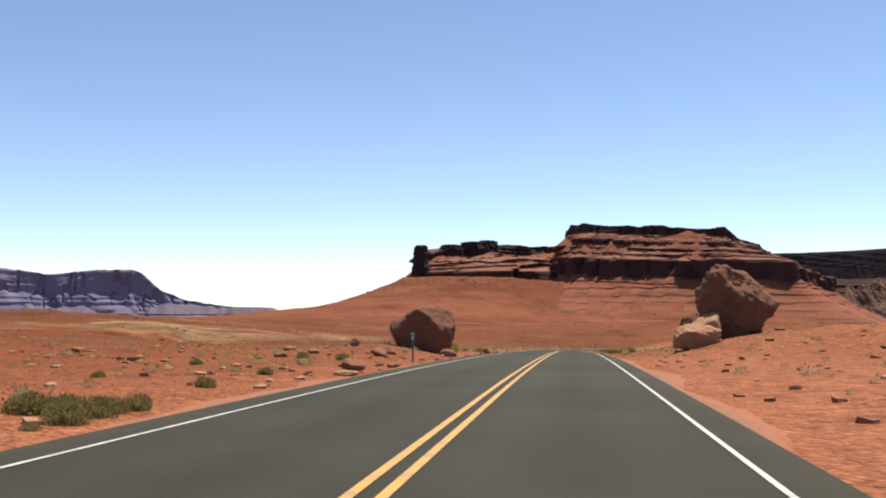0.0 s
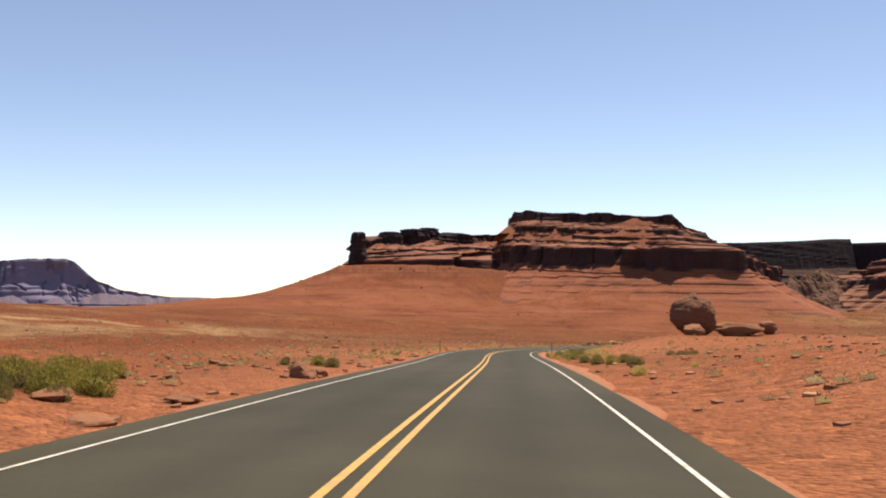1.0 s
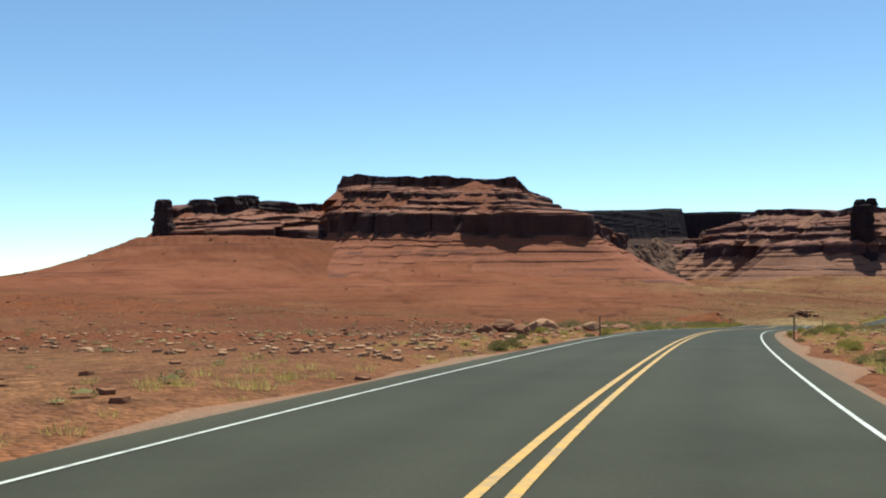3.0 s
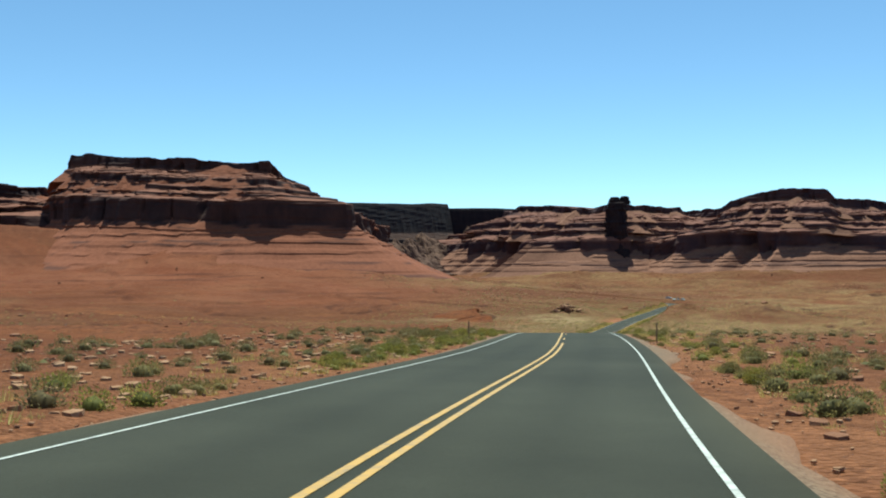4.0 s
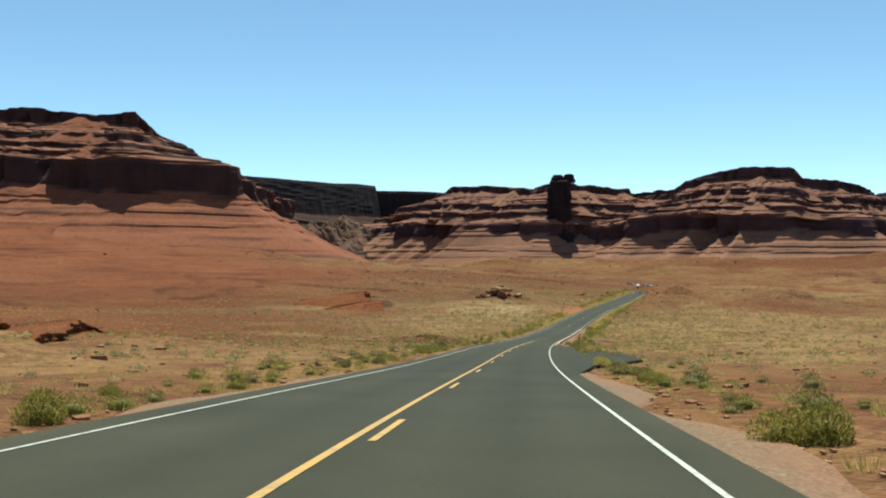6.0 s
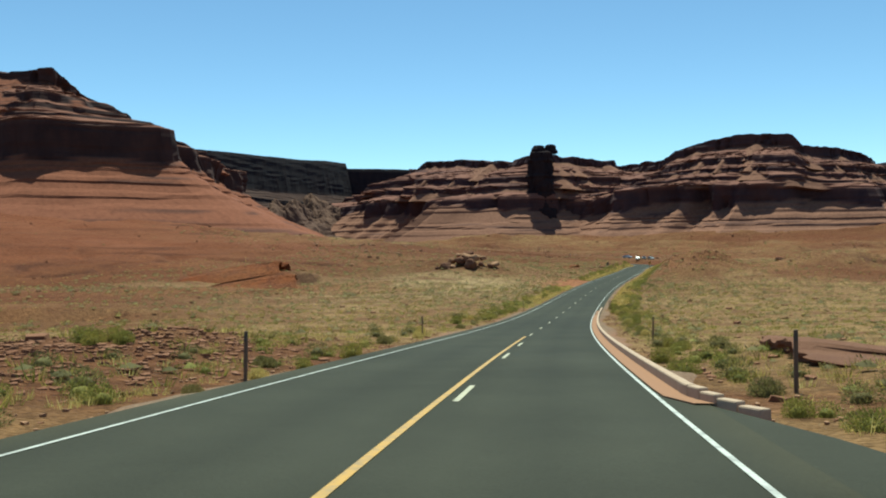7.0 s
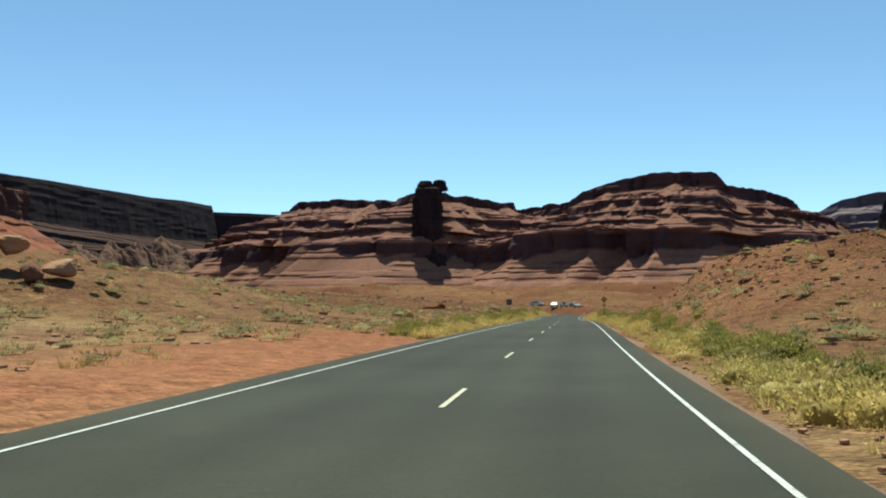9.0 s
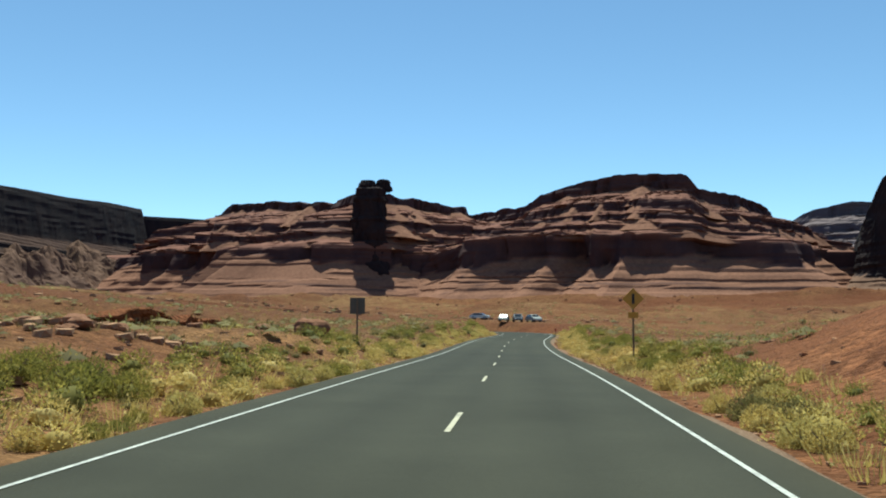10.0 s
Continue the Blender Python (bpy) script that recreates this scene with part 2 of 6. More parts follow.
def grid_faces(nu, nv, off=0):
    i = np.arange(nu - 1)[:, None] * nv + np.arange(nv - 1)[None, :] + off
    return np.stack([i, i + nv, i + nv + 1, i + 1], -1).reshape(-1, 4)


# ---------------------------------------------------------------- the road's line
K = 0.433                        # the place is built at this share of full size
EDGE_L, EDGE_R = 1.84, 1.74       # the asphalt's edges either side of the centre line
# stations of the lane's middle: x, y, height of the road
STATIONS = [(-19.00, -120.00, 4.53), (-8.59, -58.88, 2.06), (0.06, -0.01, -0.07), (1.53, 10.39, -0.39), (3.04, 20.78, -0.78), (4.66, 32.14, -1.29), (6.24, 44.06, -1.90), (9.69, 62.71, -2.79), (16.63, 76.49, -3.50), (27.86, 93.71, -4.50), (37.86, 106.21, -5.44), (47.46, 119.01, -6.31), (57.07, 132.43, -7.73), (67.35, 146.59, -9.15), (77.90, 160.56, -10.74), (88.82, 174.23, -12.11), (100.88, 188.26, -13.49), (113.07, 201.50, -14.59), (125.73, 214.30, -15.13), (138.73, 226.75, -15.35), (152.49, 239.13, -15.48), (166.68, 251.75, -15.66), (175.54, 259.83, -15.83), (184.33, 267.98, -16.05), (198.13, 280.31, -16.16), (217.10, 298.15, -16.34), (221.57, 308.22, -16.44), (218.00, 329.95, -16.50), (204.03, 365.84, -16.27)]
ST = np.array(STATIONS)
chord = np.concatenate([[0], np.cumsum(np.hypot(*np.diff(ST[:, :2], axis=0).T))])
RS = np.arange(0, chord[-1], 0.5)
LX, LY, LZ = (natural_spline(chord, ST[:, k], RS) for k in range(3))
TX, TY = np.gradient(LX), np.gradient(LY)
TL = np.hypot(TX, TY)
TX, TY = TX / TL, TY / TL
NX, NY = TY, -TX                 # to the right of the way
# the road's centre line lies half a lane to the left
CX, CY, CZ = LX - NX * 0.76, LY - NY * 0.76, LZ


def nearest_road(x, y):
    """Signed offset to the right of the centre line, road height and station, for arrays of points."""
    x, y = np.ravel(x), np.ravel(y)
    off, z, st = np.empty(len(x)), np.empty(len(x)), np.empty(len(x))
    cx, cy = CX[::4], CY[::4]
    for a in range(0, len(x), 20000):
        px, py = x[a:a + 20000], y[a:a + 20000]
        i = np.argmin((px[:, None] - cx) ** 2 + (py[:, None] - cy) ** 2, 1) * 4
        dx, dy = px - CX[i], py - CY[i]
        along = np.clip(dx * TX[i] + dy * TY[i], -2, 2)
        j = np.clip(i + along * 2, 0, len(CX) - 1)
        off[a:a + 20000] = dx * NX[i] + dy * NY[i]
        far = np.hypot(dx, dy)
        off[a:a + 20000] = np.where(far > 6, np.sign(off[a:a + 20000]) * far, off[a:a + 20000])
        z[a:a + 20000] = np.interp(j, np.arange(len(CZ)), CZ)
        st[a:a + 20000] = j * 0.5
    return off, z, st


# ---------------------------------------------------------------- the cliffs' feet in plan: x, y, height of the foot
FEET = [(-60, 900, 2), (-40, 700, 6), (-26, 590, 11), (-23, 510, 13.4), (-21, 463, 13.6), (33, 463, 13.4), (70, 470, 10), (97, 424, 3.5), (150, 417, 1.0), (182, 450, -2.5), (200, 500, -8), (215, 545, -9),
        (294, 625, -9.5), (350, 640, -9.5), (345, 560, -9), (330, 506, -8.5), (350, 477, -8.5), (376, 468, -10), (384, 444, -9), (405, 417, -9), (419, 395, -8.5),
        (452, 372, -7), (520, 345, -5), (640, 320, -3)]
FT = np.array(FEET, float)
fc = np.concatenate([[0], np.cumsum(np.hypot(*np.diff(FT[:, :2], axis=0).T))])
fs = np.arange(0, fc[-1], 4.0)
FX, FY, FZ = (np.interp(fs, fc, FT[:, k]) for k in range(3))


def near_foot(x, y):
    x, y = np.ravel(x), np.ravel(y)
    dist, z = np.empty(len(x)), np.empty(len(x))
    for a in range(0, len(x), 20000):
        px, py = x[a:a + 20000], y[a:a + 20000]
        d2 = (px[:, None] - FX) ** 2 + (py[:, None] - FY) ** 2
        w = 1 / (d2 + 40) ** 3
        dist[a:a + 20000] = np.sqrt(d2.min(1))
        z[a:a + 20000] = (w * FZ).sum(1) / w.sum(1)
    # behind the feet: a point is inside when it lies above the line of feet
    order = np.argsort(FX)
    inside = (y > np.interp(x, FX[order], FY[order])) & (x > -24)
    return dist, z, inside


HALF = 2.0                       # half the asphalt's width, with its edge
# low hills: x, y, radius along and across the road, height, heading
BANKS = [(164.0, 240.0, 9.5, 5.0, 2.4, 47), (181.0, 236.0, 16.0, 9.0, 2.4, 47), (177.6, 252.4, 7.0, 3.6, 1.9, 47), (214.0, 262.0, 16, 8, 1.5, 47), (145.0, 254.5, 11.0, 7.0, 0.6, 47), (149.0, 263.0, 15.0, 9.0, 1.3, 47), (12.0, 26.0, 9.0, 4.0, 0.7, 9), (18.0, 40.0, 12.0, 6.0, 0.9, 9), (29.0, 64.0, 12.0, 7.0, 0.8, 25),
         (-0.9, 26.2, 4.5, 2.6, 0.3, 9), (7.3, 24.6, 3.0, 2.5, 0.3, 9), (18.6, 64.6, 7.0, 5.0, 0.65, 20), (170.9, 263.4, 2.6, 1.6, 0.5, 47), (92.5, 187.0, 4.0, 2.4, 0.45, 40), (97.6, 178.6, 2.5, 1.6, 0.2, 50)]

# scarps: x, y, half width, depth, heading
CUTS = [(124.6, 255.8, 3.4, 1.3, 25), (64.8, 165.0, 4.5, 0.8, 13), (95.0, 212.0, 6.0, 0.7, 22), (172.6, 266.2, 4.0, 0.4, 28)]


def ground_z(x, y):
    x, y = np.ravel(np.asarray(x, float)), np.ravel(np.asarray(y, float))
    off, rz, st = nearest_road(x, y)
    # a smooth valley floor that follows the road's fall
    fall = np.interp((x * 0.75 + y * 0.35), [-400, -120, -40, 0, 20, 43, 89, 127, 155, 183, 213, 277, 420, 900], [-16, -6, -2.4, -1.0, -2.5, -4.2, -8.0, -12.2, -14.6, -15.5, -15.8, -16.4, -16, -12])
    d = np.abs(off)
    near = 1 - smooth(4, 45, d)
    z = rz * near + fall * (1 - near)
    z = np.where(x < 0, z - 0.017 * np.clip(np.hypot(x, y) - 150, 0, 1e9) * smooth(0, 120, -x), z)
    dist, fz, inside = near_foot(x, y)
    rise = np.exp(-dist / 76.0) * 0.72 + 0.28 * np.exp(-dist / 22.0)
    rise = np.where(inside, 1.0, rise * smooth(185, 70, dist))
    z = z + (fz - z) * rise
    for bx, by, r1, r2, hh, head in BANKS:
        sn, cs = math.sin(radians(head)), math.cos(radians(head))
        al, ac = (x - bx) * sn + (y - by) * cs, (x - bx) * cs - (y - by) * sn
        z = z + hh * np.exp(-(al / r1) ** 2 - (ac / r2) ** 2) * smooth(HALF + 0.3, HALF + 3.5, d) * (1 + 0.4 * fbm(x * 0.13, y * 0.13, 0, 4, 61))
    # cut banks: the ground falls away gently and ends at a steep scarp
    for bx, by, wide, deep, head in CUTS:
        sn, cs = math.sin(radians(head)), math.cos(radians(head))
        al, ac = (x - bx) * sn + (y - by) * cs, (x - bx) * cs - (y - by) * sn
        al = al + 0.8 * vnoise(x * 0.25, y * 0.25, 0, 63)
        z = z + deep * np.exp(-(ac / wide) ** 4) * (0.75 * smooth(0.0, 1.3, al) * (1 - smooth(4, 16, al)) - 0.25 * smooth(-7, -0.5, al) * (1 - smooth(0.0, 1.3, al)))
    # ledges of harder rock across the slope below the cliffs
    step = 0.9
    warp = 0.9 * vnoise(x * 0.018, y * 0.018, 0, 5) + 0.25 * vnoise(x * 0.09, y * 0.09, 0, 6)
    tread = (z + warp) / step
    led = smooth(6, 14, d) * smooth(-0.25, 0.15, vnoise(x * 0.014, y * 0.021, 0, 8)) * np.where(inside, 0.4, 0.85)
    z = z + led * ((np.floor(tread) + smooth(0.40, 0.60, tread - np.floor(tread))) * step - warp - z)
    rough = smooth(HALF + 0.5, HALF + 9, d)
    far = smooth(15, 70, d)
    z = z + rough * ((0.10 + 0.5 * far) * fbm(x * 0.05, y * 0.05, 0, 4, 3) + (0.05 + 0.12 * far) * fbm(x * 0.33, y * 0.33, 0, 3, 4))
    z = z + 1.3 * smooth(0.05, 0.6, fbm(x * 0.035, y * 0.035, 0, 4, 23)) * smooth(8, 22, d) * smooth(170, 215, x) * smooth(270, 300, y) * smooth(470, 400, y)
    gul = fbm(x * 0.022, y * 0.022, 0, 3, 21)
    z = z - 0.8 * smooth(0.10, 0.0, np.abs(gul)) * smooth(HALF + 10, HALF + 34, d)
    # the road bed
    wide = np.where(off > 0, np.interp(st, [300, 306, 311, 317, 321.5, 325, 329], [0, 0.45, 2.1, 2.1, 1.2, 0.5, 0]), 0)
    bed = 1 - smooth(HALF + 0.1 + wide, HALF + 1.7 + wide, d)
    z = z * (1 - bed) + (rz - 0.08) * bed
    return z


def station(x, y):
    return float(nearest_road([x], [y])[2][0])


S_BARE0, S_BARE1 = station(141.5, 230.5), station(152.0, 240.0)     # bare trodden soil on one side


def build_ground():
    def axis(a, b, step, c, coarse):
        core = np.concatenate([np.arange(a, b, step), np.arange(b, c, coarse)])
        out = coarse * 1.22 ** np.arange(1, 34)
        return np.concatenate([a - np.cumsum(out)[::-1] * 0.9, core, c + np.cumsum(out) * 0.9])
    xs, ys = axis(-45, 250, 1.0, 470, 2.2), axis(-25, 320, 1.0, 560, 2.2)
    gx, gy = np.meshgrid(xs, ys, indexing="ij")
    z = ground_z(gx, gy)
    v = np.stack([gx.ravel(), gy.ravel(), z], 1)
    ob = mesh_object("ground", v, grid_faces(len(xs), len(ys)), M_GROUND)
    off, _, st = nearest_road(gx, gy)
    dust1 = smooth(78, 86, gy.ravel()) * (1 - smooth(112, 125, gy.ravel())) * np.exp(-(np.ravel(off) / 4.5) ** 2)
    sandy = smooth(90, 190, gy.ravel() * 0.8 + gx.ravel() * 0.6) * (0.65 + 0.5 * fbm(gx.ravel() * 0.03, gy.ravel() * 0.03, 0, 3, 31))
    dist, _, inside = near_foot(gx, gy)
    late = smooth(132, 185, gx.ravel())
    sandy = np.clip(sandy * (0.1 + 0.9 * smooth(70, 190, dist)) * (1 - late) + late * (0.72 + 0.5 * fbm(gx.ravel() * 0.05, gy.ravel() * 0.05, 0, 3, 33)), 0, 1)
    sandy = sandy * (1 - 0.75 * np.exp(-((gx.ravel() - 181) / 12) ** 2 - ((gy.ravel() - 251) / 10) ** 2) - 0.5 * np.exp(-((gx.ravel() - 164) / 8) ** 2 - ((gy.ravel() - 240) / 8) ** 2))
    sandy = np.clip(sandy + 1.1 * smooth(82, 104, gx.ravel()) * np.exp(-(np.ravel(off) / 34) ** 2) * (1 - smooth(150, 170, gx.ravel())) + 0.5 * dust1, 0, 1)
    sandy = sandy * (1 - 0.6 * smooth(11, 26, -np.ravel(off)) * (1 - smooth(118, 140, gx.ravel())))
    rust = smooth(95, 150, gx.ravel()) * smooth(185, 130, dist) * (0.75 + 0.5 * fbm(gx.ravel() * 0.03, gy.ravel() * 0.03, 0, 3, 35))
    rust = np.maximum(rust, 0.75 * smooth(62, 100, gy.ravel()) * (1 - 0.95 * sandy) * (1 - np.clip(dust1, 0, 1)) * (0.7 + 0.6 * fbm(gx.ravel() * 0.06, gy.ravel() * 0.06, 0, 3, 36)))
    flow = 0.74 + 0.6 * fbm(gx.ravel() * 0.11, gy.ravel() * 0.05, 0, 4, 38)
    dust = (1 - smooth(58, 80, gy.ravel())) * flow * (0.85 * smooth(-5, 0, np.ravel(off)) * np.exp(-(np.clip(np.ravel(off), 0, 99) / 26) ** 2) + 0.55 * np.exp(-(np.clip(-np.ravel(off), 0, 99) / 9) ** 2) * (np.ravel(off) < 0))
    dust = dust + 0.5 * dust1 + flow * (0.75 * np.exp(-((gx.ravel() - 166) / 9) ** 2 - ((gy.ravel() - 241) / 7) ** 2) + 0.8 * np.exp(-((gx.ravel() - 178) / 7) ** 2 - ((gy.ravel() - 253) / 5) ** 2))
    trodden = np.exp(-((np.ravel(off) + 3.2) / 2.6) ** 2) * smooth(S_BARE0 - 4, S_BARE0 + 1, np.ravel(st)) * smooth(S_BARE1 + 4, S_BARE1 - 1, np.ravel(st))
    dust = dust + 0.8 * trodden
    at = ob.data.attributes.new("dust", "FLOAT", "POINT")
    at.data.foreach_set("value", np.clip(dust, 0, 0.9).astype(np.float32))
    at = ob.data.attributes.new("scree", "FLOAT", "POINT")
    at.data.foreach_set("value", np.clip(smooth(150, 50, dist) * (1 - smooth(150, 185, gx.ravel())) * (0.95 + 0.5 * fbm(gx.ravel() * 0.02, gy.ravel() * 0.02, 0, 3, 40)), 0, 0.92).astype(np.float32))
    at = ob.data.attributes.new("rust", "FLOAT", "POINT")
    at.data.foreach_set("value", np.clip(rust + 0.9 * np.exp(-((gx.ravel() - 91.5) / 4.5) ** 2 - ((gy.ravel() - 186) / 5) ** 2), 0, 1).astype(np.float32) * 0.85)
    zg = z.reshape(gx.shape)
    slope = np.hypot(np.gradient(zg, xs, axis=0), np.gradient(zg, ys, axis=1))
    at = ob.data.attributes.new("ledge", "FLOAT", "POINT")
    at.data.foreach_set("value", (smooth(0.30, 0.52, slope) * smooth(14, 26, np.abs(off).reshape(gx.shape))).ravel().astype(np.float32) * (0.8 - 0.6 * smooth(150, 70, dist)).astype(np.float32))
    at = ob.data.attributes.new("sandy", "FLOAT", "POINT")
    at.data.foreach_set("value", sandy.astype(np.float32))
    fx, fy = gx.ravel(), gy.ravel()
    streak = fbm(fx * 0.05, fy * 0.11, 0, 4, 37)
    streak = streak + 0.5 * fbm(fx * 0.17, fy * 0.34, 0, 3, 39)
    wash = 1.2 * smooth(-0.05, 0.35, streak) * np.exp(-((fx + 34) / 34) ** 2 - ((fy - 86) / 34) ** 2)
    wash = wash + 1.2 * smooth(-0.35, 0.3, streak) * np.exp(-((fx - 128) / 32) ** 2 - ((fy - 240) / 20) ** 2)
    wash = wash * (1 - 0.9 * trodden) * (1 - 0.85 * smooth(136, 148, fx))
    at = ob.data.attributes.new("wash", "FLOAT", "POINT")
    at.data.foreach_set("value", np.clip(wash, 0, 0.9).astype(np.float32))
    tagged(ob, "red sandy desert soil with stones and low ledges", "ground", kind="structure")


build_ground()


# ---------------------------------------------------------------- road
def at_station(q, values):
    return np.interp(np.asarray(q) * 2, np.arange(len(values)), values)


def strip(name, lo, hi, lift, s0, s1, mat, thick=0.0, step=2, parent=None):
    """A band of road surface between two offsets from the centre line, which may be functions of the station."""
    s1 = min(s1, (len(CX) - 1) / 2)
    q = np.unique(np.append(np.arange(s0, s1, step / 2), s1))
    lo, hi = (v(q) if callable(v) else v + 0 * q for v in (lo, hi))
    cols = [(lo, -thick), (lo, 0), (hi, 0), (hi, -thick)] if thick else [(lo, 0), (hi, 0)]
    x, y, z, nx, ny = (at_station(q, k) for k in (CX, CY, CZ, NX, NY))
    v = np.stack([np.stack([x + nx * o, y + ny * o, z + lift + dz], 1) for o, dz in cols], 1).reshape(-1, 3)
    f = grid_faces(len(q), len(cols))[:, ::-1]
    return mesh_object(name, v, f, mat, parent, shade=False)


S_END = float(RS[-1])
road = strip("road", -EDGE_L, EDGE_R, 0.0, 0, S_END, M_ASPHALT, 0.16, 1)
across = road.data.attributes.new("across", "FLOAT", "POINT")
across.data.foreach_set("value", np.tile([-EDGE_L, -EDGE_L, EDGE_R, EDGE_R], len(road.data.vertices) // 4).astype(np.float32))
tagged(road, "two-lane worn grey asphalt desert road", "road", kind="structure")
for mid in (-1.530, 1.467):
    tagged(strip("edge_line", mid - 0.015, mid + 0.015, 0.004, 0, S_END, M_WHITE, parent=road), "white painted edge line")


def wander(q):
    """How far the centre markings stray from the middle of the asphalt."""
    return np.interp(q, [128, 149, 173, 212, 236, 244, 277, 329, 364, 384, 400, 421], [0.033, 0.014, 0.067, 0.080, 0.02, -0.07, -0.042, 0.07, 0.045, 0.0, 0.03, 0.012])


def marking(name, lo, hi, s0, s1, mat, label="", step=2):
    ob = strip(name, lambda q: lo + wander(q), lambda q: hi + wander(q), 0.004, s0, s1, mat, step=step, parent=road)
    if label:
        ob["label"] = label


S_SINGLE, S_DASH = 241.5, 341.6
marking("yellow_line", -0.082, -0.036, 0, S_DASH, M_YELLOW, "solid yellow painted line")
marking("yellow_line", 0.036, 0.082, 0, S_SINGLE, M_YELLOW, "solid yellow painted line")
DASH = 1.25
for q in [328.6 + 5.27 * k for k in range(-16, 2)] + [337.6 + 5.24 * k for k in range(0, 19)] + [437.9 + 5.24 * k for k in range(0, 23)]:
    if q < S_END - 4:
        past = q > S_DASH
        marking("lane_dash", -0.018 if past else 0.036, 0.018 if past else 0.080, q - DASH / 2, q + DASH / 2, M_PALE if q > 315 else M_YELLOW, step=1)


# the old paved pull-off that joins before the kerb
def pull_off(q):
    return np.interp(q, [301, 306, 311, 317, 321.5, 324, 326.5, 328.2], [EDGE_R - 0.05, 2.3, 3.9, 3.9, 2.95, 2.45, 2.08, EDGE_R - 0.05])


apron = strip("pull_off", EDGE_R - 0.05, pull_off, -0.006, 301, 328.2, M_ASPHALT, 0.16, 1)
across = apron.data.attributes.new("across", "FLOAT", "POINT")
across.data.foreach_set("value", np.full(len(apron.data.vertices), 0.55, np.float32))
tagged(apron, "old grey asphalt pull-off widening the road", "road", kind="structure")

# ---------------------------------------------------------------- cliffs
def cones(u, length, seed):
    """Pointed rubble cones of uneven size along a wall, 0 to about 1."""
    total = 0.0
    for k, (l, w) in enumerate(((1.0, 0.75), (0.37, 0.3))):
        ph = u / (length * l) + 0.8 * vnoise(u / (length * l * 1.9), u * 0, 0, seed + k)
        cell = np.floor(ph)
        tip = 1 - np.abs(2 * (ph - cell) - 1)
        total = total + w * tip * (0.35 + 0.65 * np.abs(vnoise(cell * 3.71 + 0.5, cell * 0 + 0.5, 0.5, seed + 50 + k)) * 1.6)
    return total


def cliff(name, rim, tiers, back, res=0.9, seed=0, mat=None, ledge=1.0, label="", parent=None, rubble=(0.5, 4.0, 24.0), base=0.86, cap=0.95, size=1.0, fold=1.0, joints=1.0, benches=()):
    """A layered cliff swept along its rim. rim: x, y, top, foot, spread, in order with the open side on the right of the way.
    tiers: from the rim down, share of the height and distance out from the rim. rubble: least height, height and width of the cones at its foot.
    joints: depth of upright cracks and unevenness of the rim. benches: tiers below which smaller cones lean on the wall above."""
    R = np.array(rim, float)
    c = np.concatenate([[0], np.cumsum(np.hypot(*np.diff(R[:, :2], axis=0).T))])
    n = int(c[-1] / res)
    u = np.linspace(0, c[-1], n)
    cols = [np.interp(u, c, R[:, k]) for k in range(5)]
    w = max(3, int(6 / res))
    ker = np.hanning(w + 2)[1:-1]
    ker /= ker.sum()
    for k in (0, 1, 4):
        p = np.pad(cols[k], w, mode="edge")
        cols[k] = np.convolve(p, ker, "same")[w:-w]
    px, py, top, foot, spread = cols
    tx, ty = np.gradient(px), np.gradient(py)
    tl = np.hypot(tx, ty)
    nx, ny = ty / tl, -tx / tl
    w2 = int(26 * size / res)
    ker2 = np.hanning(w2 + 2)[1:-1]
    ker2 /= ker2.sum()
    nx, ny = (np.convolve(np.pad(q, w2, mode="edge"), ker2, "same")[w2:-w2] for q in (nx, ny))
    hs, os = zip(*tiers)
    nv, skirt = 128, 30
    v = np.linspace(0, 1, nv)
    key = np.linspace(0, 1, len(hs))
    hgt, out = np.interp(v, key, hs), np.interp(v, key, os)
    H = top - foot
    dh, do = np.gradient(hgt), np.gradient(out)
    # steep tiers; the walls' shade is coloured in through this mask as well
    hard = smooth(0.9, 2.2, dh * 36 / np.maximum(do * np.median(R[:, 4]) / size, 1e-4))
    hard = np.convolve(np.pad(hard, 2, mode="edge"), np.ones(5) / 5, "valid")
    # the rubble's skirt runs on below the foot
    deep = np.linspace(0, 1, skirt + 1)[1:] ** 1.3 * 25.0 * size
    hgt2, out2 = np.concatenate([hgt, np.ones(skirt)]), np.concatenate([out, np.ones(skirt)])
    hard2 = np.concatenate([hard, np.zeros(skirt)])[None, :]
    z = top[:, None] - H[:, None] * hgt2[None, :]
    z[:, nv:] -= deep[None, :]
    # hard layers stand as walls, soft layers lie back as stepped slopes
    period = 1.35 * size
    lift = 1.4 * size * vnoise(px * 0.015 / size, py * 0.015 / size, 0, seed + 31)[:, None] + 0.3 * size * vnoise(z * 0.35 / size, z * 0, 0, seed + 33)
    zz = (z + lift) / period
    whole = np.floor(zz)
    z = z + (1 - hard2) * 0.38 * ((whole + smooth(0.36, 0.64, zz - whole)) * period - lift - z)
    o = out2[None, :] * spread[:, None]
    # buttresses and gullies, stronger lower down
    bx, by = (px[:, None] + nx[:, None] * o) / size, (py[:, None] + ny[:, None] * o) / size
    zs = z / size
    off_rim = smooth(0.0, 0.06, hgt2)[None, :]
    but = fbm(bx * 0.035, by * 0.035, zs * 0.012, 4, seed)
    o = o + fold * but * (1.5 * size + 0.38 * o) * (0.25 + 0.75 * smooth(0, 0.12, hgt2))[None, :]
    o = o + size * 2.4 * fold * fbm(bx * 0.085, by * 0.085, zs * 0.02, 3, seed + 21) * smooth(0.05, 0.3, hgt2)[None, :]
    crack = np.abs(fbm(bx * 0.16, by * 0.16, zs * 0.015, 3, seed + 3))
    o = o - size * 2.0 * joints * min(fold, 1.2) * smooth(0.22, 0.0, crack) * off_rim
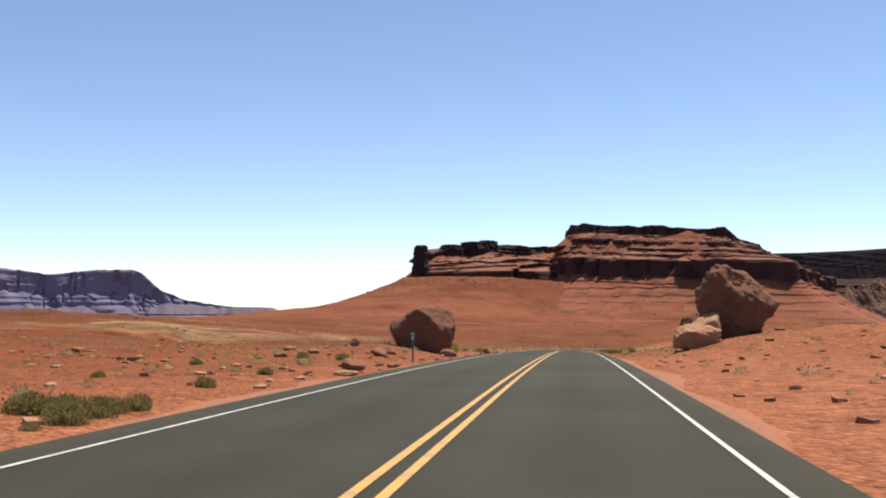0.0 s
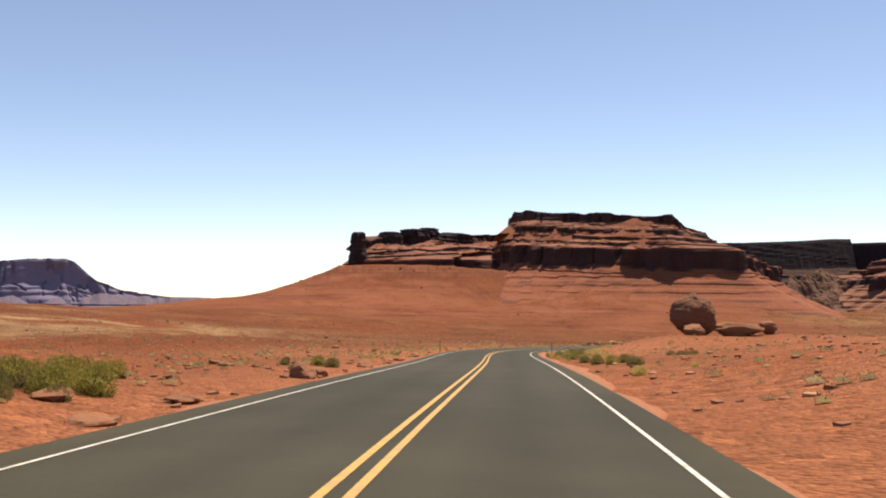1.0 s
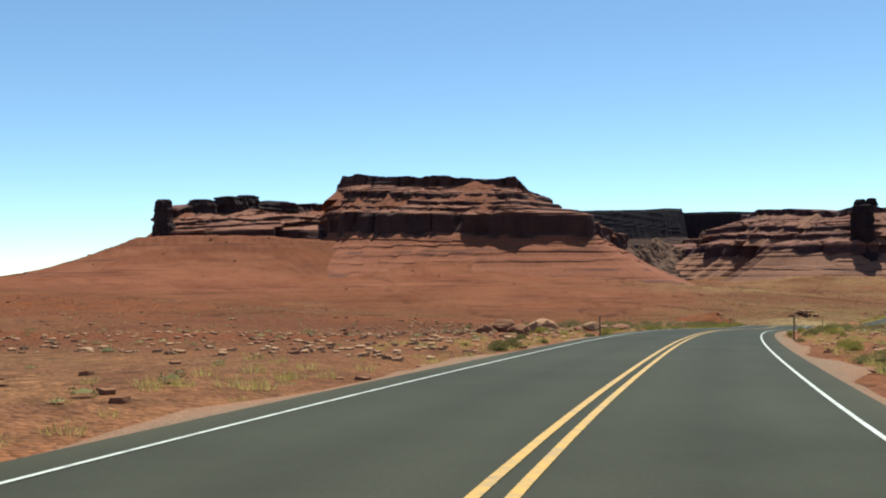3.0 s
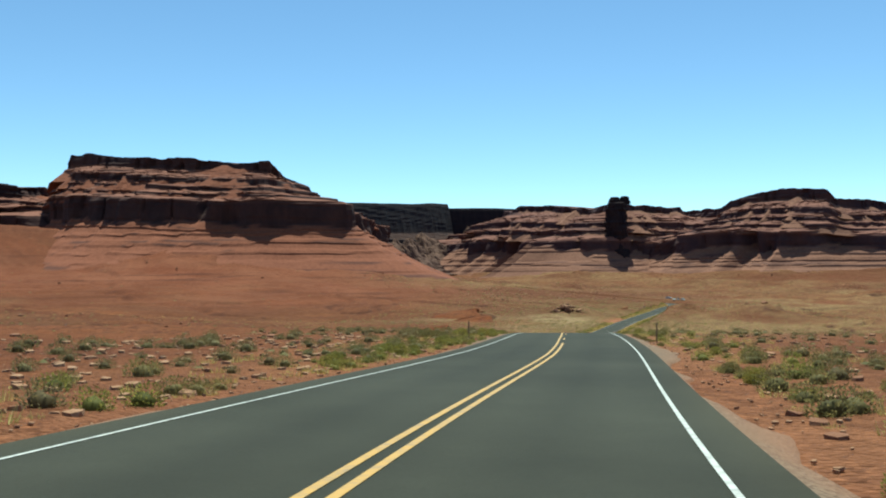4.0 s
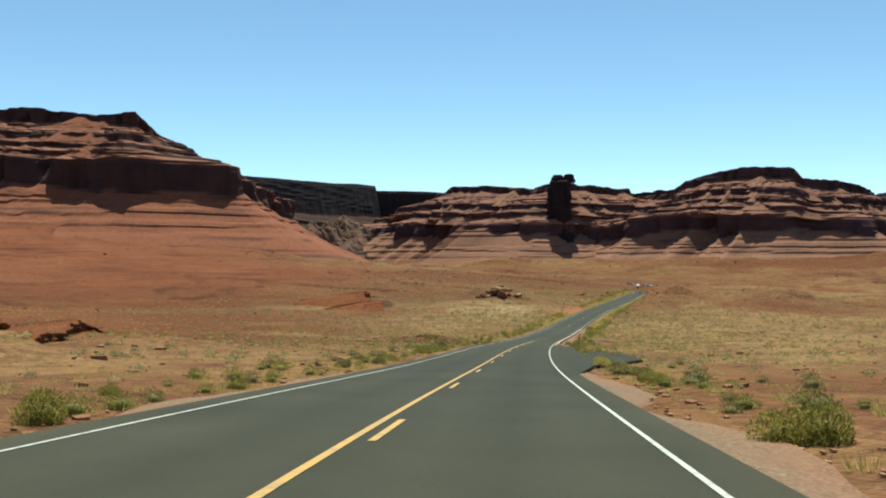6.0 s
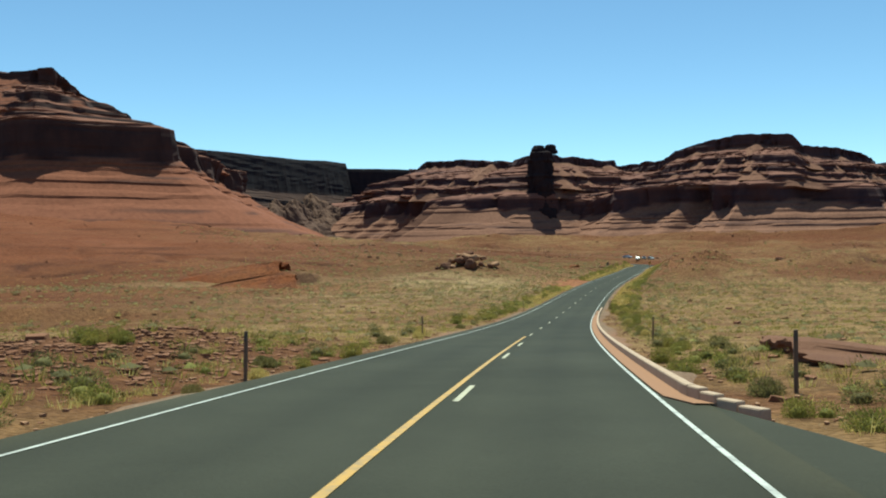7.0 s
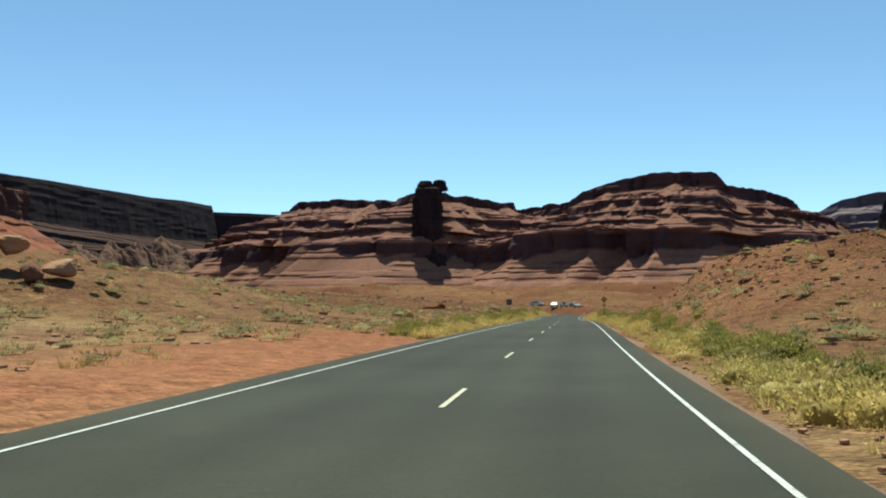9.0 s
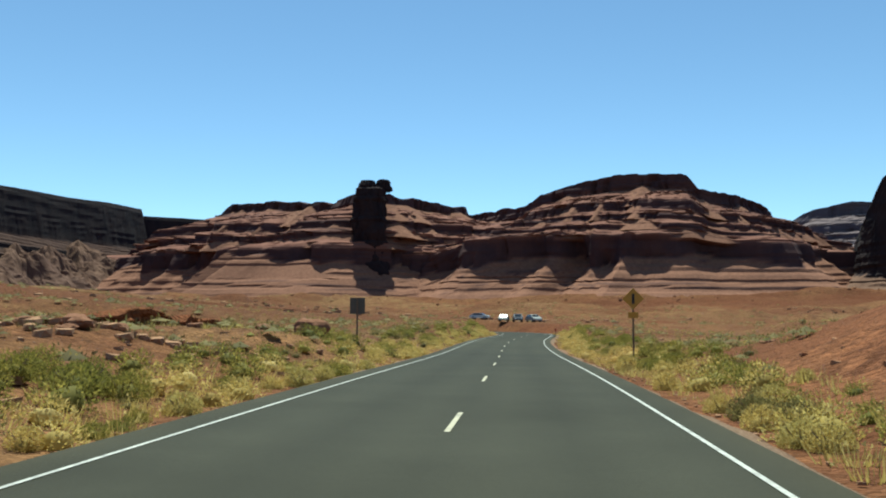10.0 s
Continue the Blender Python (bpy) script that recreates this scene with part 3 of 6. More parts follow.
    # thin layers that stand out or weather back
    lay = fbm(bx * 0.004, by * 0.004, zs * 0.62, 3, seed + 9)
    thin = vnoise(bx * 0.007, by * 0.007, zs * 1.25, seed + 11)
    o = o + size * ledge * (0.7 * lay + 0.38 * np.sign(thin)) * (0.45 + 0.55 * (1 - hard2)) * off_rim
    rough = 0.22 * fbm(bx * 0.5, by * 0.5, zs * 0.4, 3, seed + 5) * size * (0.4 + 0.6 * (1 - hard2)) * (1 if fold > 0.3 else 0.5)
    # rubble: cones against the walls at the foot and under the cap
    w3 = max(3, int(9 * size / res))
    ker3 = np.hanning(w3 + 2)[1:-1]
    ker3 /= ker3.sum()
    ref = np.convolve(np.pad(o[:, int(np.argmin(np.abs(hgt - base)))], w3, mode="edge"), ker3, "same")[w3:-w3][:, None]
    tip = (foot + size * (rubble[0] + rubble[1] * cones(u, rubble[2] * size, seed + 61)))[:, None]
    drop = np.clip(tip - z, 0, None)
    o[:, nv:] = o[:, nv - 1:nv] + 1.7 * (foot[:, None] - z[:, nv:]) + size * 0.4 * np.sign(thin[:, nv:])
    cone = ref + 1.35 * drop + 0.035 * np.clip(foot[:, None] - z, 0, None) ** 2 / size + size * 0.5 * np.sign(thin) * 0.8
    win = np.where(z < tip, cone - o, -1.0)
    h1 = tiers[1][0]
    if cap:
        zb = (top - H * h1)[:, None]
        rise = np.clip(1.8 * cones(u, 38 * size, seed + 67) - 0.45, 0, 1)[:, None] * cap * smooth(11, 24, spread)[:, None]
        tip2 = zb + (top[:, None] - zb) * 0.95 * rise
        cone2 = tiers[1][1] * spread[:, None] + 1.3 * np.clip(tip2 - z, 0, None)
        win2 = np.where((z < tip2) & (z > zb - 7 * size), cone2 - o, -1.0)
    else:
        win2 = np.full_like(z, -1.0)
    # and smaller ones on the benches between
    for k, (a, b) in enumerate(benches):
        za, zb = (top - H * tiers[a][0])[:, None], (top - H * tiers[b][0])[:, None]
        wall_at = int(np.argmin(np.abs(hgt - 0.5 * (tiers[a][0] + tiers[b][0]))))
        ref2 = np.convolve(np.pad(o[:, wall_at], w3, mode="edge"), ker3, "same")[w3:-w3][:, None]
        rise = np.clip(1.9 * cones(u, (15 + 6 * k) * size, seed + 83 + 7 * k) - 0.35, 0, 1.1)[:, None]
        tip2 = zb + (za - zb) * rise
        cone2 = ref2 + 1.25 * np.clip(tip2 - z, 0, None)
        win2 = np.maximum(win2, np.where((z < tip2) & (z > zb - 4 * size), cone2 - o, -1.0))
    o = np.maximum(o, np.maximum(o + win, o + win2)) + rough
    loose = np.maximum(smooth(0.0, 0.5 * size, win), smooth(0.0, 0.5 * size, win2))
    loose[:, nv:] = 1.0
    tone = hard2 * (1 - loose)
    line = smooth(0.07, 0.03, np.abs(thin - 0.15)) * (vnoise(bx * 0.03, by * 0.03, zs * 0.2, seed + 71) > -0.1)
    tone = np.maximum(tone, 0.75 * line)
    x, y = px[:, None] + nx[:, None] * o, py[:, None] + ny[:, None] * o
    z = z + size * 0.16 * fbm(bx * 0.22, by * 0.22, 0, 3, seed + 7) * off_rim
    us = u / size
    z = z + joints * size * (0.6 * fbm(us * 0.07, us * 0, 0, 3, seed + 13) + 0.35 * np.round(1.5 * vnoise(us * 0.2, us * 0, 0, seed + 15)))[:, None] * (1 - smooth(0, 0.08, hgt2))[None, :]
    # the flat top runs back from the rim
    bk = [np.stack([px - nx * q, py - ny * q, top + 0.3 * vnoise(px * 0.1, py * 0.1, q, seed) - dz], 1)[:, None, :] for q, dz in ((back, 6.0), (back * 0.6, 0.5), (back * 0.2, 0.2))]
    verts = np.concatenate(bk + [np.stack([x, y, z], -1)], 1)
    f = grid_faces(n, verts.shape[1])[:, ::-1]
    ob = mesh_object(name, verts.reshape(-1, 3), f, mat or M_CLIFF, parent, shade=False)
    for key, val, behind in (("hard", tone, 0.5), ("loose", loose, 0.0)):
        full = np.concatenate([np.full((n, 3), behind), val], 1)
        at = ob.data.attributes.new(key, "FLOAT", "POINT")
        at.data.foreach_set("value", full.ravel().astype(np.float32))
    if label:
        tagged(ob, label, "cliff", kind="structure")
    return ob


RIDGE = [(0, 0), (0.22, 0.02), (0.30, 0.20), (0.42, 0.40), (0.50, 0.41), (0.58, 0.60), (0.64, 0.61), (0.74, 0.86), (0.77, 0.88), (1.0, 0.90)]
WALL = [(0, 0), (0.05, 0.01), (0.50, 0.05), (0.55, 0.07), (0.62, 0.10), (0.68, 0.105), (0.75, 0.14), (0.82, 0.145), (0.90, 0.18), (1.0, 0.20)]
BUTTE = [(0, 0), (0.15, 0.015), (0.19, 0.13), (0.27, 0.30), (0.37, 0.315), (0.41, 0.44), (0.47, 0.448), (0.52, 0.60), (0.56, 0.606), (0.61, 0.80), (0.63, 0.82), (1.0, 0.845)]
HEADLAND = [(0, 0), (0.12, 0.015), (0.18, 0.16), (0.30, 0.34), (0.40, 0.355), (0.46, 0.52), (0.54, 0.53), (0.62, 0.74), (0.66, 0.76), (1.0, 0.79)]
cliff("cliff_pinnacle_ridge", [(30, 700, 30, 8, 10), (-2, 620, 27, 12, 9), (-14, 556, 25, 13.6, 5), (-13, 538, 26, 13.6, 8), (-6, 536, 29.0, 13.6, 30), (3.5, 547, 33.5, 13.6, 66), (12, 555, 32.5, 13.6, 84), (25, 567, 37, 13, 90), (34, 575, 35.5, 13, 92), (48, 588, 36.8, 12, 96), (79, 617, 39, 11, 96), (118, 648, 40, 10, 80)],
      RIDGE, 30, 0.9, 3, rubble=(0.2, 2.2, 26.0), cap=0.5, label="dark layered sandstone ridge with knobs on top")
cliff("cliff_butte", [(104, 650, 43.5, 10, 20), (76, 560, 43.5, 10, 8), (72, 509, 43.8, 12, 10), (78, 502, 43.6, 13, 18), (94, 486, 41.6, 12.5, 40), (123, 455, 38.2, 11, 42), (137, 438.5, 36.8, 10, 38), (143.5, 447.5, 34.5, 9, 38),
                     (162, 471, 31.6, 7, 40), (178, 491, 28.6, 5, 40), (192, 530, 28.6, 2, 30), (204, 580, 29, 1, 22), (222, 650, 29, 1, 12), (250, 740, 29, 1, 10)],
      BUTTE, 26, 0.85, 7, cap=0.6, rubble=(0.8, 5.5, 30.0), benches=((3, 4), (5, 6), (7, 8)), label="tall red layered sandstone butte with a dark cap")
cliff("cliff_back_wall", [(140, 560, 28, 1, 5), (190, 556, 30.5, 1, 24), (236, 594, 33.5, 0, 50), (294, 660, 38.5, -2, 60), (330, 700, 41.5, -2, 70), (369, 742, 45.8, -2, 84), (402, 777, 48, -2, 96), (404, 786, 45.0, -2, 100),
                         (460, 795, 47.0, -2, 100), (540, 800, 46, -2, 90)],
      WALL, 40, 1.3, 15, M_SHADED, ledge=0.3, rubble=(2.0, 5.0, 30.0), base=0.5, cap=0, fold=0.15, joints=0.12, label="long shade-dark sandstone wall above rubble slopes")
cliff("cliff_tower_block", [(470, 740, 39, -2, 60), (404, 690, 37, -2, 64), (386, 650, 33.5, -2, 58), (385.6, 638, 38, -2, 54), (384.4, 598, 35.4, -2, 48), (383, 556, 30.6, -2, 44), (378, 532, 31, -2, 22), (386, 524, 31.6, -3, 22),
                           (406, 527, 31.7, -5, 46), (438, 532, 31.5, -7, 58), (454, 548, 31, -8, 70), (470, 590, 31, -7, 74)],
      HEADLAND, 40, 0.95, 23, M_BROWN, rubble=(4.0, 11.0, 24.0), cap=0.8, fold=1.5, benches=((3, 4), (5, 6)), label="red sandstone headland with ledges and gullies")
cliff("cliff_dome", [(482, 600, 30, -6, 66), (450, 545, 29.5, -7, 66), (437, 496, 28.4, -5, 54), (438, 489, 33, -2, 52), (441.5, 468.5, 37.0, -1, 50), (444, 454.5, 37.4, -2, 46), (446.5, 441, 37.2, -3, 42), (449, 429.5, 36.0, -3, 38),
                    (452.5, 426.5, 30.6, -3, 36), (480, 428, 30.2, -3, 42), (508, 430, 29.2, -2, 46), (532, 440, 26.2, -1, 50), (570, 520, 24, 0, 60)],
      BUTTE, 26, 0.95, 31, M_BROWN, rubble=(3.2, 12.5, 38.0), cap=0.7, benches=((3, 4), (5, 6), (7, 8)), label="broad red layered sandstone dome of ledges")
cliff("cliff_side_crag", [(524, 402, 14, -2, 8), (490, 385, 18, -3, 8), (483, 379, 24, -3, 8), (480, 373, 33.2, -3, 9), (500, 350, 34, -3, 20), (560, 328, 35, -3, 24), (640, 318, 36, -3, 30)],
      WALL, 30, 1.5, 41, M_TALUS, fold=0.5, cap=0, rubble=(1.0, 5.0, 30.0), base=0.5, label="steep dark sandstone crag beside the valley")
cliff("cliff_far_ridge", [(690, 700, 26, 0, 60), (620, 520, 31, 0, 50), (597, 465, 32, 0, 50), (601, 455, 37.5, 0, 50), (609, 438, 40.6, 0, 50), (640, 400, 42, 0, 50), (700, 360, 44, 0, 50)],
      BUTTE, 50, 2.2, 47, M_HAZY, label="haze-tinted sandstone ridge far behind the dome")
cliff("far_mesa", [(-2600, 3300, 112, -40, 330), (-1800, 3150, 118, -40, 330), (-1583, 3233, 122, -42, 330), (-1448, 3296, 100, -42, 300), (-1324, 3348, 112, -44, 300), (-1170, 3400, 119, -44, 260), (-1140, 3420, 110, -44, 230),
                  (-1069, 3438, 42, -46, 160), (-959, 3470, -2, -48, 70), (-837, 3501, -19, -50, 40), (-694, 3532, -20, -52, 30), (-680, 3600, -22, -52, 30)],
      WALL, 300, 7.0, 53, M_FAR, 0.6, rubble=(3.0, 7.0, 26.0), base=0.5, cap=0, size=8.0, fold=0.6, label="far mesa with a flat top, blue-grey from painted haze")


def rock_column(name, x, y, base, top, rx, ry, turn, seed, label):
    """A free-standing or leaning block of layered rock: squarish in plan, stepped by its layers."""
    nz, na = 60, 72
    zz = np.linspace(0, 1, nz)[:, None]
    an = np.linspace(0, 2 * math.pi, na, endpoint=False)[None, :]
    c, sn = np.cos(an), np.sin(an)
    r = (np.abs(c) ** 3 + np.abs(sn) ** 3) ** (-1 / 3)
    h = base + (top - base) * zz
    taper = 1.18 - 0.36 * zz ** 1.3
    wob = 1 + 0.26 * fbm(c * 1.3 + 9, sn * 1.3, h * 0.13, 4, seed) - 0.10 * smooth(0.2, 0.0, np.abs(vnoise(c * 3.1, sn * 3.1, h * 0.04, seed + 8))) + 0.05 * np.sign(vnoise(0 * c, h * 0.8, 0, seed + 3)) + 0.04 * fbm(c * 5, sn * 5, h * 0.5, 3, seed + 5)
    lid = np.where(zz > 0.97, 0.75, 1.0)
    px, py = rx * r * c * taper * wob * lid, ry * r * sn * taper * wob * lid
    ct, st = math.cos(radians(turn)), math.sin(radians(turn))
    v = np.stack([x + px * ct - py * st, y + px * st + py * ct, h + 0 * c], -1).reshape(-1, 3)
    f = []
    for i in range(nz - 1):
        for j in range(na):
            k = (j + 1) % na
            f.append([i * na + j, i * na + k, (i + 1) * na + k, (i + 1) * na + j])
    f.append([(nz - 1) * na + j for j in range(na)])
    # the tower's shade is painted in by giving it the darkest rock
    ob = mesh_object(name, v, f, M_SHADED if "tower" in name else M_TALUS, shade=False)
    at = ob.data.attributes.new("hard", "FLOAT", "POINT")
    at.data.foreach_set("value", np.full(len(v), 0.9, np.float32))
    return tagged(ob, label, "rock tower", kind="structure")


def talus_pile(x, y, top, base, radius, seed, label):
    """A cone of fallen rock: steep, ribbed and stepped by buried ledges."""
    nr, na = 56, 112
    q = np.linspace(0, 1, nr)[:, None] ** 0.9
    an = np.linspace(0, 2 * math.pi, na, endpoint=False)[None, :]
    rr = q * radius * (1 + 0.30 * fbm(np.cos(an) * 1.4 + seed, np.sin(an) * 1.4, 0, 4, seed))
    px, py = x + rr * np.cos(an), y + rr * np.sin(an)
    h = (1 - q) ** 1.12
    rib = fbm(px * 0.07, py * 0.07, 0, 4, seed + 3) * 0.14 * np.sin(math.pi * np.clip(q, 0, 1))
    z = base + (top - base) * np.clip(h + rib, 0, 1.2) + 2.2 * fbm(px * 0.16, py * 0.16, 0, 4, seed + 5) * smooth(0.0, 0.12, q) * smooth(1.0, 0.8, q)
    tread = (z + 0.8 * vnoise(px * 0.05, py * 0.05, 0, seed + 6)) / 2.4
    wall = smooth(-0.1, 0.3, vnoise(px * 0.05, py * 0.05, z * 0.03, seed + 7))
    z = z + wall * 0.75 * ((np.floor(tread) + smooth(0.42, 0.58, tread - np.floor(tread))) * 2.4 - tread * 2.4)
    v = np.stack([px, py, z], -1).reshape(-1, 3)
    f = [[i * na + j, (i + 1) * na + j, (i + 1) * na + (j + 1) % na, i * na + (j + 1) % na] for i in range(nr - 1) for j in range(na)]
    ob = mesh_object("talus_pile", v, f, M_TALUS, shade=False)
    loose = 0.55 + 0.6 * fbm(px * 0.06, py * 0.06, z * 0.05, 3, seed + 9)
    at = ob.data.attributes.new("loose", "FLOAT", "POINT")
    at.data.foreach_set("value", np.clip(loose, 0, 1).ravel().astype(np.float32))
    return tagged(ob, label, "talus", kind="structure")


for k, (x, y, top, radius) in enumerate([(330, 686, 20, 44), (372, 716, 18, 32), (409, 748, 29, 36), (288, 642, 14, 34), (262, 614, 11, 30), (308, 660, 15, 32), (350, 702, 14, 30), (240, 590, 8, 26)]):
    talus_pile(x, y, top, -11, radius, 200 + 13 * k, "brown cone of fallen rock below the dark wall")
rock_column("tower_square", 373.5, 517.0, -8, 32.8, 5.8, 7.0, 43, 71, "square shade-dark sandstone tower against the cliff")
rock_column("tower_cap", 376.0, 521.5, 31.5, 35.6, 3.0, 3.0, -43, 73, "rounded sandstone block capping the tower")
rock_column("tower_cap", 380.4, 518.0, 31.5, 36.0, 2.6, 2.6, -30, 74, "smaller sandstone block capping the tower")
rock_column("pinnacle", -13.0, 531.0, 14, 33.8, 4.2, 5.0, 10, 75, "knobbly dark sandstone pinnacle at the ridge's end")
rock_column("knob_small", 4.0, 549.0, 24, 35.4, 5.5, 7.0, 42, 77, "dark rounded sandstone knob on the ridge")
rock_column("knob_broad", 19.0, 562.0, 22, 38.0, 9.0, 8.0, 42, 78, "dark blocky sandstone knob on the ridge")
rock_column("knob_tall", 27.0, 569.0, 20, 39.3, 6.5, 8.0, 42, 79, "tall dark sandstone knob on the ridge")
rock_column("knob_flat", 43.0, 584.0, 22, 37.4, 15.0, 8.0, 42, 80, "flat-topped dark sandstone knob on the ridge")


# ================================================================ things
def part(name, verts, faces, mat, parent, label="", shade=True):
    return mesh_object(name, verts, faces, mat, parent, label, shade)


def top_level(name, x, y, z, turn=0.0, scale=1.0):
    ob = new(name)
    ob.empty_display_size = 0.1
    ob.matrix_basis = pose(x, y, z, 0, 0, turn) @ Matrix.Scale(scale, 4)
    return ob


def level(x, y):
    return float(ground_z([x], [y])[0])


def box_mesh(x0, x1, y0, y1, z0, z1, bev=0.0):
    """Vertices and faces of a box, its edges cut back by bev."""
    bm = bmesh.new()
    bmesh.ops.create_cube(bm, size=1.0)
    for q in bm.verts:
        q.co = Vector((x0 + (q.co.x + 0.5) * (x1 - x0), y0 + (q.co.y + 0.5) * (y1 - y0), z0 + (q.co.z + 0.5) * (z1 - z0)))
    if bev:
        bmesh.ops.bevel(bm, geom=bm.edges[:], offset=bev, segments=2, affect="EDGES", profile=0.5)
    bm.verts.index_update()
    v = [tuple(q.co) for q in bm.verts]
    f = [[q.index for q in face.verts] for face in bm.faces]
    bm.free()
    return v, f


def tube(points, radii, sides=8):
    """A closed tube along points."""
    v, f = [], []
    for i, (p, r) in enumerate(zip(points, radii)):
        a = Vector(points[max(i - 1, 0)])
        b = Vector(points[min(i + 1, len(points) - 1)])
        q = (b - a).to_track_quat("Z", "Y")
        for k in range(sides):
            t = 2 * math.pi * k / sides
            v.append(tuple(Vector(p) + q @ Vector((math.cos(t) * r, math.sin(t) * r, 0))))
    for i in range(len(points) - 1):
        for k in range(sides):
            m = (k + 1) % sides
            f.append([i * sides + k, i * sides + m, (i + 1) * sides + m, (i + 1) * sides + k])
    f.append(list(range(sides))[::-1])
    f.append([(len(points) - 1) * sides + k for k in range(sides)])
    return v, f


def ball(sub):
    bm = bmesh.new()
    bmesh.ops.create_icosphere(bm, subdivisions=sub, radius=1.0)
    bm.verts.index_update()
    v = np.array([q.co[:] for q in bm.verts])
    f = np.array([[q.index for q in face.verts] for face in bm.faces])
    bm.free()
    return v / np.linalg.norm(v, axis=1)[:, None], f


BALLS = {k: ball(k) for k in (1, 2, 3, 4, 6)}


def rock_shape(sub, size, seed, cuts=9, rough=0.10, layers=0.03, sink=0.12, round_off=0.35, undercut=0.0, lean=(0.0, 0.0), outline=(), faces=(), sharp=13):
    """An angular weathered rock: a ball cut by planes, with layers, dents and grain. It rests on z = 0."""
    rng = np.random.default_rng(seed)
    d, f = BALLS[sub]
    n = rng.normal(size=(cuts, 3))
    n /= np.linalg.norm(n, axis=1)[:, None]
    dist = rng.uniform(0.62, 0.95, cuts)
    dot = d @ n.T
    r = np.min(np.where(dot > 0.05, dist / np.maximum(dot, 0.05), 9.0), 1)
    r = np.minimum(r, 1.15)
    r = r * (1 - round_off) + round_off * 0.9
    if outline:
        # a body bounded by the planes of its side view's edges and by its front and back faces, with worn edges
        planes = [(a, b, c, e) for a, b, c, e in faces]
        for (x0, z0, tip), (x1, z1, _) in zip(outline, outline[1:] + outline[:1]):
            nx, nz = z0 - z1, x1 - x0
            size_n = math.hypot(nx, nz)
            planes.append((nx / size_n, tip, nz / size_n, (nx * x0 + nz * z0) / size_n))
        q = np.array(planes)
        ratio = np.maximum(d @ q[:, :3].T / q[None, :, 3], 1e-3)
        r = (ratio ** sharp).sum(1) ** (-1 / sharp)
    p = d * r[:, None]
    k = 1.7
    r = r * (1 + rough * fbm(p[:, 0] * k + seed, p[:, 1] * k, p[:, 2] * k, 5, seed) + rough * 0.4 * np.abs(fbm(p[:, 0] * 5, p[:, 1] * 5 + seed, p[:, 2] * 5, 4, seed + 4)))
    tilt = p[:, 2] + 0.25 * p[:, 0] + 0.1 * vnoise(p[:, 0] * 2, p[:, 1] * 2, 0, seed)
    r = r * (1 + layers * np.sign(vnoise(tilt * 7, tilt * 0, 0, seed + 9)) + layers * fbm(tilt * 12, tilt * 0, 0, 2, seed + 11))
    p = d * r[:, None] * np.asarray(size)[None, :] * 0.5
    low = p[:, 2].min()
    p[:, 2] -= low * (1 - sink)
    if undercut:
        up = np.clip(p[:, 2] / (0.62 * size[2]), 0, 1)
        p[:, :2] *= (1 - undercut + undercut * up ** 0.7)[:, None] * (1 + 0.1 * undercut)
    p[:, 0] += lean[0] * p[:, 2]
    p[:, 1] += lean[1] * p[:, 2]
    return p, f


def rock(name, x, y, size, seed, label, category="rock", sub=3, turn=0.0, mat=None, group="", **more):
    v, f = rock_shape(sub, size, seed, **more)
    ob = mesh_object(name, v, f, mat or M_BOULDER, shade=sub >= 4)
    lean = max(size[0], size[1]) * 0.3
    ob.matrix_basis = pose(x, y, min(level(x, y), level(x + lean, y), level(x - lean, y)) - 0.01, 0, 0, turn)
    return tagged(ob, label, category, group)


# ---------------------------------------------------------------- more materials
def leaf_material(name, dark, light, dry):
    mat, nt, b = material(name, 0.75, 0.2)
    geo = nt.nodes.new("ShaderNodeNewGeometry")
    info = nt.nodes.new("ShaderNodeObjectInfo")
    col = ramp(nt, geo.outputs["Random Per Island"], [(0.0, dark), (0.6, light), (1.0, dry)])
    col = mix(nt, 0.5, col, ramp(nt, info.outputs["Random"], [(0.0, (0.7, 0.8, 0.7)), (1.0, (1.15, 1.05, 0.9))]), "MULTIPLY")
    patch = noise_out(nt, coords(nt), 0.12, 4, 0.6)
    col = mix(nt, 0.6, col, ramp(nt, patch, [(0.35, (0.75, 0.85, 0.7)), (0.65, (1.15, 1.0, 0.85))]), "MULTIPLY")
    nt.links.new(col, b.inputs["Base Color"])
    thin = nt.nodes.new("ShaderNodeBsdfTranslucent")
    nt.links.new(col, thin.inputs["Color"])
    both = nt.nodes.new("ShaderNodeMixShader")
    both.inputs[0].default_value = 0.5
    nt.links.new(b.outputs[0], both.inputs[1])
    nt.links.new(thin.outputs[0], both.inputs[2])
    nt.links.new(both.outputs[0], nt.nodes["Material Output"].inputs["Surface"])
    return mat


M_BUSH = leaf_material("grey_green_sage_leaves", (0.12, 0.0992, 0.04), (0.196, 0.162, 0.0704), (0.288, 0.232, 0.104))
M_GREEN = leaf_material("fresh_green_brush_leaves", (0.13, 0.12, 0.03), (0.25, 0.22, 0.06), (0.42, 0.34, 0.10))
M_STRAW = leaf_material("dry_yellow_grass", (0.34, 0.25, 0.08), (0.52, 0.40, 0.15), (0.62, 0.50, 0.24))
M_DRY = leaf_material("dry_brown_brush", (0.152, 0.104, 0.0496), (0.24, 0.172, 0.084), (0.32, 0.248, 0.132))
M_STEM, _nt, _b = material("grey_woody_stem", 0.9, 0.1)
_b.inputs["Base Color"].default_value = (0.16, 0.12, 0.085, 1)


